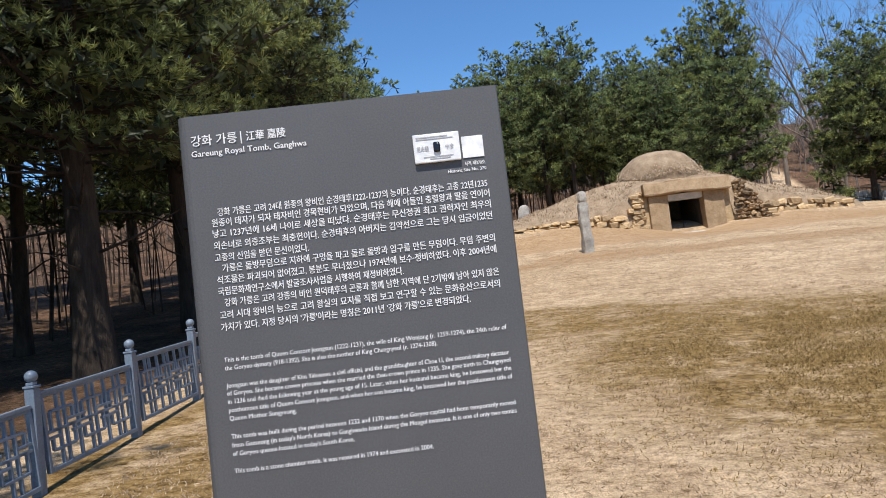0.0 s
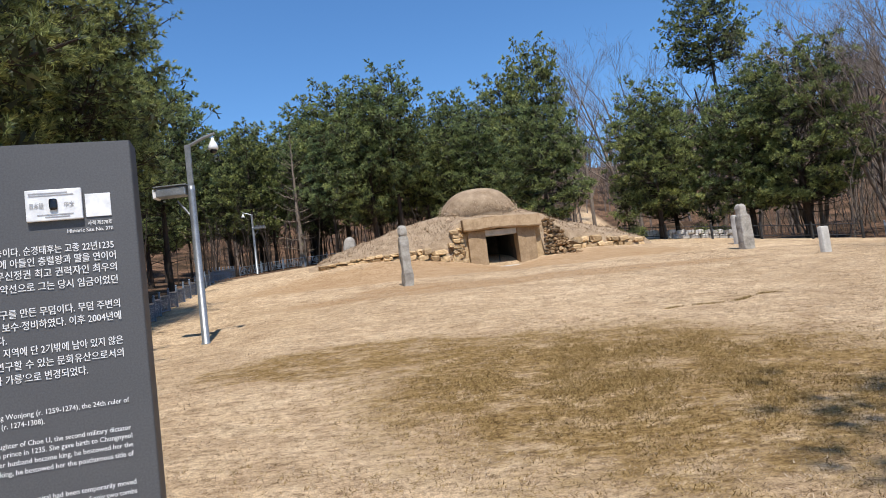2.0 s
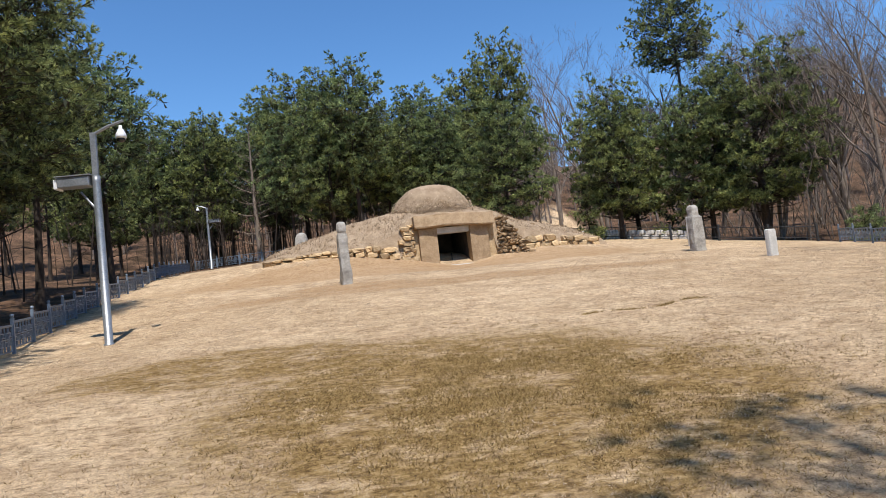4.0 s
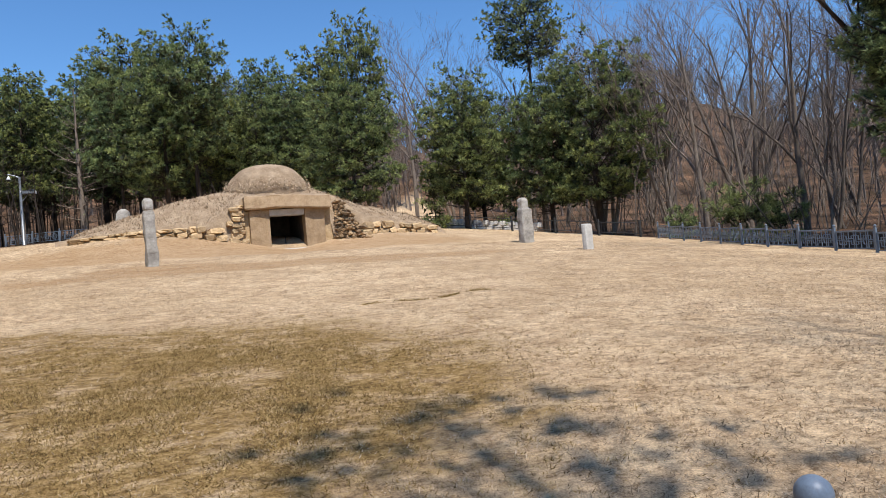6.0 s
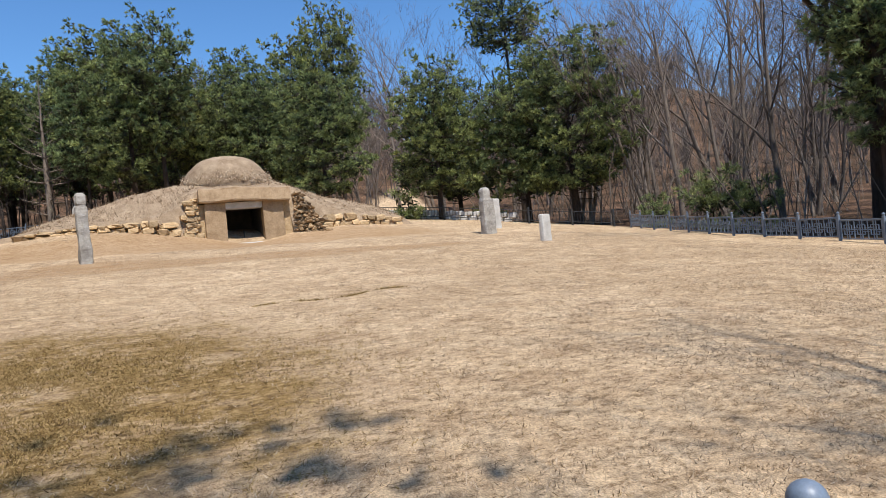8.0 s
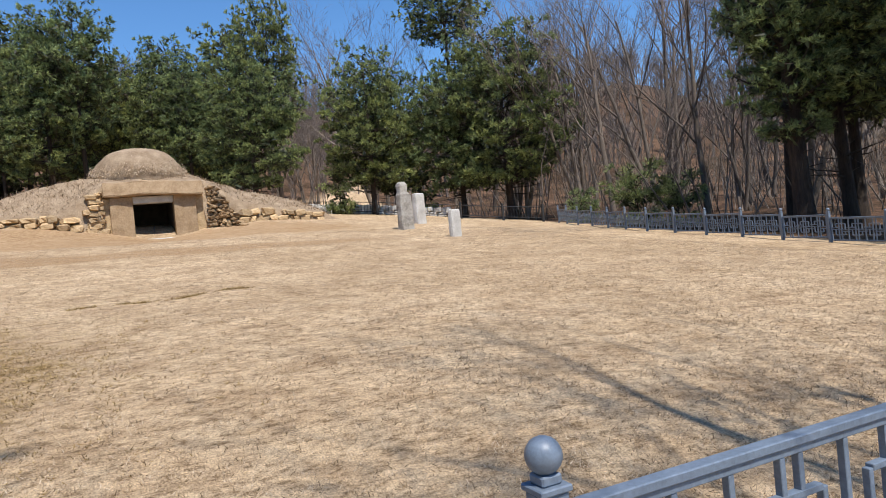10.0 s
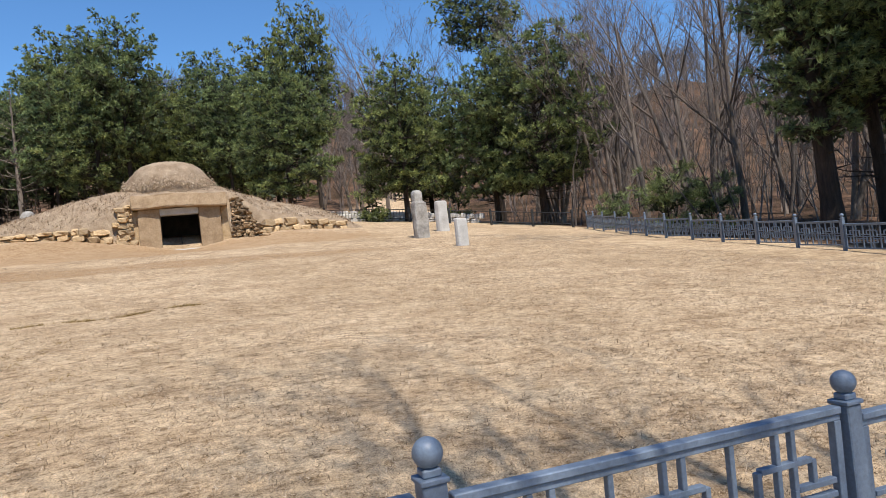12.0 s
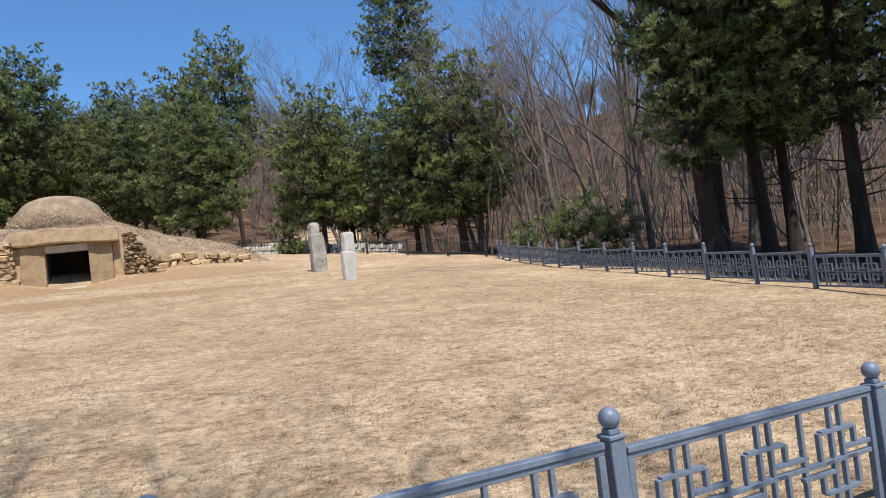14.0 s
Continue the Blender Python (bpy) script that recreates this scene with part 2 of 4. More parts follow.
class Tubes:
    """Collects tapered tubes along polylines into one mesh."""

    def __init__(self):
        self.v, self.f = [], []

    def add(self, pts, radii, sides=5):
        first = len(self.v)
        n = len(pts)
        for i, (p, r) in enumerate(zip(pts, radii)):
            d = (pts[min(i + 1, n - 1)] - pts[max(i - 1, 0)]).normalized()
            a = d.cross(Vector((0.31, 0.83, 0.12)) if abs(d.z) > 0.8 else Vector((0, 0, 1))).normalized()
            b = d.cross(a)
            for k in range(sides):
                w = 2 * math.pi * k / sides
                self.v.append(p + (a * math.cos(w) + b * math.sin(w)) * r)
        for i in range(n - 1):
            for k in range(sides):
                q = first + i * sides
                self.f.append((q + k, q + (k + 1) % sides, q + sides + (k + 1) % sides, q + sides + k))


# ---------------------------------------------------------------- the lie of the land
def smooth01(t):
    t = np.clip(t, 0, 1)
    return t * t * (3 - 2 * t)


def bell(x, y, cx, cy, sx, sy):
    return np.exp(-((x - cx) / sx) ** 2 - ((y - cy) / sy) ** 2)


DIP = 0.18


def land(x, y):
    x, y = np.asarray(x, float), np.asarray(y, float)
    cx, cy = np.clip(x, -7, 29), np.clip(y, -7, 36)
    a, b = cx / 10, cy / 10
    z = 0.0873 - 0.1979 * a + 0.7169 * b - 0.0648 * a * a + 0.2243 * a * b + 0.0971 * b * b - 0.0692 * a * a * b - 0.0239 * a * b * b + 0.0031 * b**3 + 0.0137 * a**3
    z = z - 0.15 * bell(x, y, 14, 1.2, 3.0, 2.5) - 0.06 * bell(x, y, 10.5, 1.4, 2.0, 2.0) - 0.05 * bell(x, y, 0.2, -0.3, 2.5, 2.5)
    z = z + 0.12 * bell(x, y, -2.8, 5.8, 2.0, 3.0) + 0.09 * bell(x, y, 9, 6, 3.5, 3.5) - 0.16 * bell(x, y, -2, 15, 2.5, 4)
    # the bank in front of the tomb, with a dip before its door
    z = z + 0.62 * bell(x, y, 2.6, 28.6, 4.2, 2.0) + 0.30 * bell(x, y, 13.0, 28.6, 3.2, 2.2) - 0.22 * bell(x, y, 8.5, 26.5, 2.4, 2.6) - DIP * bell(x, y, 8.5, 27.8, 1.9, 1.3)
    z = z + 0.085 * np.clip(y - 36, 0, 60) + 0.03 * np.clip(-7 - x, 0, 30) + 0.02 * np.clip(x - 29, 0, 40)
    # wooded hill behind
    dx, dy = x - 8, y - 10
    r, az = np.hypot(dx, dy), np.degrees(np.arctan2(dx, dy))
    rise = 19 + 8 * np.exp(-(((az - 4) / 22) ** 2)) + 3 * np.sin(az * 0.19) + 2 * np.sin(az * 0.43 + 1)
    z = z + rise * smooth01((r - 52) / 95) * smooth01((az + 75) / 35) * smooth01((105 - az) / 30)
    z = z + 0.02 * np.sin(x * 1.9 + 0.7 * y) * np.sin(y * 1.3 - 0.4 * x) * smooth01((y - 1.5) / 3)
    return z


def ground_z(x, y):
    return float(land(x, y))


def graded(lo, hi, step, far):
    mids = list(np.arange(lo, hi + step / 2, step))
    left, right, s = [], [], step
    a, b = lo, hi
    while a > -far or b < far:
        s *= 1.16
        a, b = a - s, b + s
        left.append(a), right.append(b)
    return np.array(left[::-1] + mids + right)


gx, gy = graded(-9, 28, 0.4, 900), graded(-4, 42, 0.4, 900)
GX, GY = np.meshgrid(gx, gy)
GZ = land(GX, GY)
nx = len(gx)
ground_faces = [(j * nx + i, j * nx + i + 1, (j + 1) * nx + i + 1, (j + 1) * nx + i) for j in range(len(gy) - 1) for i in range(nx - 1)]
ground = finish("ground", np.stack([GX, GY, GZ], -1).reshape(-1, 3).tolist(), ground_faces, M_LAWN, smooth=True)
tagged(ground, "dry straw-coloured lawn sloping up, with brown moss patches", "lawn", kind="structure")


# ---------------------------------------------------------------- tomb
def ridge(x):
    """Height of the mound's back over its length."""
    return np.interp(x, [0.2, 1.1, 2.6, 4.5, 6.4, 8.2, 10.1, 12.1, 14.3, 15.4, 16.4], [3.5, 4.08, 4.47, 5.06, 5.4, 5.45, 5.36, 4.62, 4.1, 3.62, 2.95])


def wall_top(x):
    return np.interp(x, [0.2, 3.0, 5.4, 6.2, 6.8, 10.5, 11.0, 11.6, 13.0, 15.2, 15.7], [3.45, 3.68, 3.74, 4.15, 4.76, 4.74, 4.42, 3.85, 3.5, 3.2, 2.6])


def mound_z(x, y):
    front = smooth01((y - 27.3) / 2.9) * 0.6 + np.clip((y - 27.9) / 2.3, 0, 1) * 0.4
    back = smooth01((37.0 - y) / 4.5)
    top = wall_top(x) * (1 - front) + ridge(x) * front
    low = land(x, y) - 0.25
    z = low + (top - low) * back
    return z + 0.035 * np.sin(x * 3.1 + y * 2.3) * np.sin(y * 4.1 - x) + 0.02 * np.sin(x * 9 + y * 7)


def tomb():
    rng = random.Random(4)
    t = new("stone_chamber_tomb")
    t.location = (8.5, 28.0, 2.65)
    tagged(t, "grass-covered stone chamber tomb with a domed mound and tan stone doorway", "tomb")
    inv = Matrix.Translation(-t.location)

    def put(name, bm, mat, label="", smooth=False):
        bm.transform(inv)
        return part(name, bm, mat, t, label, smooth)

    # turf-covered body, open over the doorway's recess
    xs, ys = np.arange(0.2, 16.41, 0.27), np.concatenate([[27.86], np.arange(27.95, 37.1, 0.3)])
    bm = bmesh.new()
    grid = {}
    for i, x in enumerate(xs):
        for j, y in enumerate(ys):
            recess = 6.75 < x < 10.45
            yy = 28.15 + (y - 27.86) * (37.05 - 28.15) / (37.05 - 27.86) if recess else y
            z = float(land(x, y)) - 0.2 if (j == 0 and not recess) else float(mound_z(x, yy)) + rng.uniform(-0.02, 0.02)
            grid[i, j] = bm.verts.new((x, yy, z))
    for i in range(len(xs) - 1):
        for j in range(len(ys) - 1):
            bm.faces.new((grid[i, j], grid[i + 1, j], grid[i + 1, j + 1], grid[i, j + 1]))
    put("mound_body", bm, M_TURF, "dry tan turf over the low mound", True)

    # dome
    bm = bmesh.new()
    rows, sides = 14, 48
    rings = []
    for k in range(rows):
        w = k / (rows - 1) * math.pi / 2
        rings.append([])
        for s in range(sides):
            q = 2 * math.pi * s / sides
            wob = 1 + 0.02 * math.sin(5 * q + k) + rng.uniform(-0.008, 0.008)
            r = 1.86 * math.cos(w) ** 0.72 * wob
            rings[-1].append(bm.verts.new((8.25 + r * math.cos(q), 30.5 + r * math.sin(q), 4.85 + 1.66 * math.sin(w) + rng.uniform(-0.012, 0.012))))
    for a, b in zip(rings, rings[1:]):
        for s in range(sides):
            bm.faces.new((a[s], a[(s + 1) % sides], b[(s + 1) % sides], b[s]))
    bmesh.ops.remove_doubles(bm, verts=bm.verts[:], dist=0.02)
    put("dome", bm, M_TURF, "rounded dome of dry turf", True)

    # ragged dry grass hanging over the dome's foot and the wall tops
    v, f = [], []
    for k in range(5200):
        q = rng.uniform(math.pi * 0.95, math.pi * 2.05)
        if k < 1300:
            hgt = abs(rng.gauss(0, 0.22))
            r = 1.86 * (1 - (hgt / 1.9) ** 2) + 0.01
            p = Vector((8.25 + r * math.cos(q), 30.5 + r * math.sin(q), 5.22 + hgt * 1.1))
            d = Vector((math.cos(q) * 0.6, math.sin(q) * 0.6, -0.5))
        else:
            x = rng.uniform(0.6, 15.8)
            y = rng.uniform(28.0, 30.2)
            if 6.6 < x < 10.5 and y < 28.5:
                continue
            p = Vector((x, y, float(mound_z(x, y)) - 0.01))
            d = Vector((rng.uniform(-0.4, 0.4), -0.5, 0.5))
        d = (d + Vector((rng.uniform(-0.5, 0.5), rng.uniform(-0.5, 0.5), rng.uniform(-0.4, 0.4)))).normalized()
        s = d.cross(Vector((rng.uniform(-1, 1), rng.uniform(-1, 1), 1))).normalized() * 0.012
        n = len(v)
        v += [p - s, p + s, p + d * rng.uniform(0.06, 0.16)]
        f.append((n, n + 1, n + 2))
    o = finish("hanging_grass", [inv @ a for a in v], f, M_GRASSBLADE, t)
    tagged(o, "tufts of dry grass", kind="stuff")

    # door frame
    put("jamb", box_bm(7.03, 7.82, 27.84, 28.5, 2.4, 4.29, 0.04, 2, 0.008, rng, 1), M_SAND, "tan dressed stone jamb")
    put("jamb", box_bm(9.25, 10.06, 27.84, 28.5, 2.4, 4.29, 0.04, 2, 0.008, rng, 1), M_SAND, "tan dressed stone jamb")
    bm = box_bm(6.84, 10.34, 27.6, 28.5, 4.30, 4.84, 0.06, 2, 0.0, rng)
    bmesh.ops.subdivide_edges(bm, edges=[e for e in bm.edges if e.calc_length() > 1], cuts=9)
    for v2 in bm.verts:
        v2.co.z += 0.03 * math.sin(v2.co.x * 2.4) - (0.03 * (v2.co.x - 8.5) / 1.7) + rng.uniform(-0.015, 0.015)
        v2.co.y += 0.04 * math.sin(v2.co.x * 3.7) + rng.uniform(-0.012, 0.012)
        if v2.co.z > 4.55 and v2.co.y < 27.9:
            v2.co.y += 0.1
    put("lintel", bm, M_SAND, "long rough tan stone lintel slab")
    put("door_head", box_bm(7.82, 9.25, 27.95, 28.4, 4.04, 4.30, 0.02), M_PALE, "pale stone door head")
    put("threshold", box_bm(7.7, 9.35, 27.6, 28.4, 2.45, 2.66, 0.025), M_PALE, "pale stone threshold")
    put("lower_ledge", box_bm(6.78, 10.42, 28.4, 29.0, 4.2, 4.74, 0.05, 1, 0.01, rng, 1), M_SAND)
    # chamber behind the doorway
    for a in ((7.62, 7.82, 28.4, 31.4, 2.4, 4.3), (9.25, 9.45, 28.4, 31.4, 2.4, 4.3), (7.62, 9.45, 31.4, 31.6, 2.4, 4.3), (7.62, 9.45, 28.4, 31.6, 4.28, 4.45), (7.62, 9.45, 28.4, 31.6, 2.3, 2.6)):
        put("chamber_slab", box_bm(*a, 0.01), M_DARKSTONE, "dark stone slab of the chamber")
    put("pane_bar", box_bm(8.51, 8.54, 28.58, 28.66, 2.6, 3.2, 0.004), M_IRON, "thin dark metal post in the doorway")
    # recess sides behind the jambs
    for x0, x1 in ((6.55, 7.05), (10.05, 10.5)):
        put("recess_block", box_bm(x0, x1, 28.02, 28.7, 2.4, 4.28, 0.04, 1, 0.012, rng, 1), M_RUBBLE, "rough tan stone block")

    # rubble stones: some shared shapes, set one by one
    shapes = []
    for k in range(7):
        b = bmesh.new()
        bmesh.ops.create_cube(b, size=1)
        bmesh.ops.bevel(b, geom=b.edges[:], offset=0.2, segments=1, affect="EDGES")
        for v2 in b.verts:
            v2.co += Vector((rng.uniform(-1, 1), rng.uniform(-1, 1), rng.uniform(-1, 1))) * 0.13
        me = bpy.data.meshes.new("wall_stone")
        b.to_mesh(me)
        b.free()
        me.materials.append(M_RUBBLE)
        shapes.append(me)

    flats = []
    for me in shapes:
        flats.append(me.copy())
        flats[-1].materials[0] = M_WING

    def stone(c, sx, sy, sz, yaw=0.0, roll=0.0, name="wall_stone"):
        o = new(name, rng.choice(shapes if name == "wall_stone" else flats))
        o.parent = t
        o.matrix_local = Matrix.Translation(Vector(c) - t.location) @ Euler((rng.uniform(-0.08, 0.08), roll, yaw)).to_matrix().to_4x4() @ Matrix.Diagonal((sx, sy, sz, 1))

    def course_wall(x0, x1, y0, y1, z0, z1, rows, wide):
        """Courses of rubble from x0 to x1; z0, z1 are functions of x."""
        for r in range(rows):
            x = x0 + rng.uniform(0, 0.2)
            while x < x1:
                w = rng.uniform(*wide)
                xm = x + w / 2
                if xm > x1:
                    break
                k = (xm - x0) / (x1 - x0)
                lo, hi = z0(xm), z1(xm)
                hgt = (hi - lo) / rows
                if hgt > 0.07 and rng.random() > 0.04:
                    stone((xm, y0 + (y1 - y0) * k + rng.uniform(-0.04, 0.04), lo + hgt * (r + 0.5) + rng.uniform(-0.015, 0.015)), w * 1.0, rng.uniform(0.28, 0.4), hgt * rng.uniform(0.82, 1.12), rng.uniform(-0.12, 0.12), rng.uniform(-0.07, 0.07))
                x += w * rng.uniform(0.96, 1.08)

    course_wall(0.6, 6.0, 27.88, 27.8, lambda x: ground_z(x, 27.75) - 0.04, lambda x: min(float(wall_top(x)) + 0.03, ground_z(x, 27.75) + 0.46), 2, (0.2, 0.6))
    course_wall(6.1, 6.8, 27.84, 27.95, lambda x: max(ground_z(x, 27.7) - 0.05, 3.0 - (x - 5.6) * 0.25), lambda x: float(wall_top(x)) + 0.05, 7, (0.2, 0.5))
    course_wall(11.2, 15.3, 27.75, 27.95, lambda x: ground_z(x, 27.65) - 0.04, lambda x: min(float(wall_top(x)) + 0.03, ground_z(x, 27.65) + 0.5), 2, (0.2, 0.55))
    # flared wing wall right of the doorway, of thin dark flat stones
    for r in range(15):
        z = 2.62 + r * 0.135
        reach = 1.5 * max(0.14, 1 - (r / 15) ** 1.3)
        s = 0.0
        while s < reach:
            w = rng.uniform(0.14, 0.36)
            c = (10.5 + (s + w / 2) * 0.78, 28.02 - (s + w / 2) * 0.62, z + rng.uniform(-0.03, 0.03))
            stone(c, w, rng.uniform(0.2, 0.35), rng.uniform(0.09, 0.15), -0.67 + rng.uniform(-0.8, 0.8), rng.uniform(-0.6, 0.6), "wing_stone")
            s += w * 0.97
    for r in range(11):
        z = 2.75 + r * 0.17
        for s in range(1):
            stone((6.66 - s * 0.26 + rng.uniform(-0.04, 0.04), 27.98 - s * 0.14, z), rng.uniform(0.22, 0.36), 0.3, 0.16, 0.5 + rng.uniform(-0.2, 0.2), rng.uniform(-0.15, 0.15))
    # backing so that no gap shows between the stones
    for sgn, pts in ((1, [(10.46, 28.3), (11.55, 27.42)]), (-1, [(6.72, 28.3), (5.95, 27.95)])):
        bm = bmesh.new()
        (ax, ay), (bx, by) = pts
        q = [bm.verts.new(c) for c in ((ax, ay, 2.4), (bx, by + 0.14, 2.4), (bx, by + 0.14, 2.9), (ax, ay, 4.55))]
        w = [bm.verts.new((v2.co.x + sgn * 0.35, v2.co.y + 0.35, v2.co.z)) for v2 in q]
        bm.faces.new(q), bm.faces.new(w[::-1])
        for k in range(4):
            bm.faces.new((q[k], w[k], w[(k + 1) % 4], q[(k + 1) % 4]))
        put("wing_backing", bm, M_DARKSTONE)


tomb()


# ---------------------------------------------------------------- carved stones on the lawn
def eroded(profile, seed, mat, name, label, category, x, y, yaw, lean=0.0, rough=0.02):
    """An upright stone from (height, half width, half depth, offset x, offset y) rings, worn all over."""
    rng = random.Random(seed)
    bm = bmesh.new()
    rings = []
    corner = ((-1, -0.8), (-0.85, -1), (0, -1.06), (0.85, -1), (1, -0.8), (1.05, 0), (1, 0.8), (0.85, 1), (0, 1.05), (-0.85, 1), (-1, 0.8), (-1.05, 0))
    hs = [p[0] for p in profile]
    for k in range(46):
        z = hs[0] + (hs[-1] - hs[0]) * k / 45
        w, d, ox, oy = (float(np.interp(z, hs, [p[n] for p in profile])) for n in (1, 2, 3, 4))
        ring = []
        for a, b in corner:
            n = noise.noise(Vector((a * 1.3 + seed, b * 1.3, z * 2.4))) * rough
            ring.append(bm.verts.new((ox + a * (w + n) + rng.uniform(-1, 1) * rough * 0.12, oy + b * (d + n) + rng.uniform(-1, 1) * rough * 0.12, z)))
        rings.append(ring)
    for a, b in zip(rings, rings[1:]):
        for s in range(12):
            bm.faces.new((a[s], a[(s + 1) % 12], b[(s + 1) % 12], b[s]))
    bm.faces.new(rings[-1])
    ob = part(name, bm, mat, None)
    ob.matrix_world = pose(x, y, ground_z(x, y) - 0.05, 0, lean, yaw)
    return tagged(ob, label, category)


eroded([(0, .17, .14, 0, 0), (.3, .16, .14, 0, 0), (.9, .15, .13, -.01, 0), (1.45, .15, .12, -.02, 0), (1.6, .135, .12, -.02, 0), (1.62, .10, .10, -.02, -.01), (1.67, .10, .11, -.02, -.02), (1.70, .125, .13, -.02, -.02), (1.92, .13, .13, -.02, -.02), (1.97, .105, .10, -.02, -.02), (2.0, .06, .06, -.02, 0)], 3, M_GRANITE, "stone_statue", "slender weathered grey stone figure standing on the lawn", "statue", 3.38, 21.2, 10, 0.0, 0.035)
eroded([(0, .27, .17, 0, 0), (.2, .27, .17, 0, 0), (.7, .265, .17, .01, 0), (1.1, .26, .17, 0, 0), (1.3, .24, .17, -.01, 0), (1.38, .17, .14, -.06, 0), (1.45, .16, .14, -.07, 0), (1.62, .17, .14, -.07, 0), (1.72, .15, .12, -.06, 0), (1.78, .07, .06, -.06, 0)], 9, M_GRANITE, "stone_statue", "broad weathered grey stone figure with a worn head", "statue", 16.64, 22.8, 12, 0.0, 0.03)
eroded([(0, .21, .09, 0, 0), (.82, .205, .085, 0, 0), (.87, .20, .08, 0, 0), (.885, .17, .06, 0, 0)], 12, M_PALE, "stone_stele", "small pale rectangular stone marker with a stained foot", "stele", 16.43, 18.56, 22, 0.0, 0.008)
eroded([(0, .27, .15, 0, 0), (1.2, .26, .14, 0, 0), (1.32, .255, .135, 0, 0), (1.345, .2, .1, 0, 0)], 14, M_PALE, "stone_stele", "tall pale rectangular stone stele", "stele", 18.9, 26.5, 22, 0.0, 0.012)
eroded([(0, .32, .22, 0, 0), (.9, .30, .2, 0, 0), (1.25, .27, .18, 0, 0), (1.42, .2, .15, 0, 0), (1.5, .08, .08, 0, 0)], 17, M_GRANITE, "stone_statue", "stubby weathered stone figure behind the mound", "statue", 2.2, 34.0, 0, 4.0, 0.04)


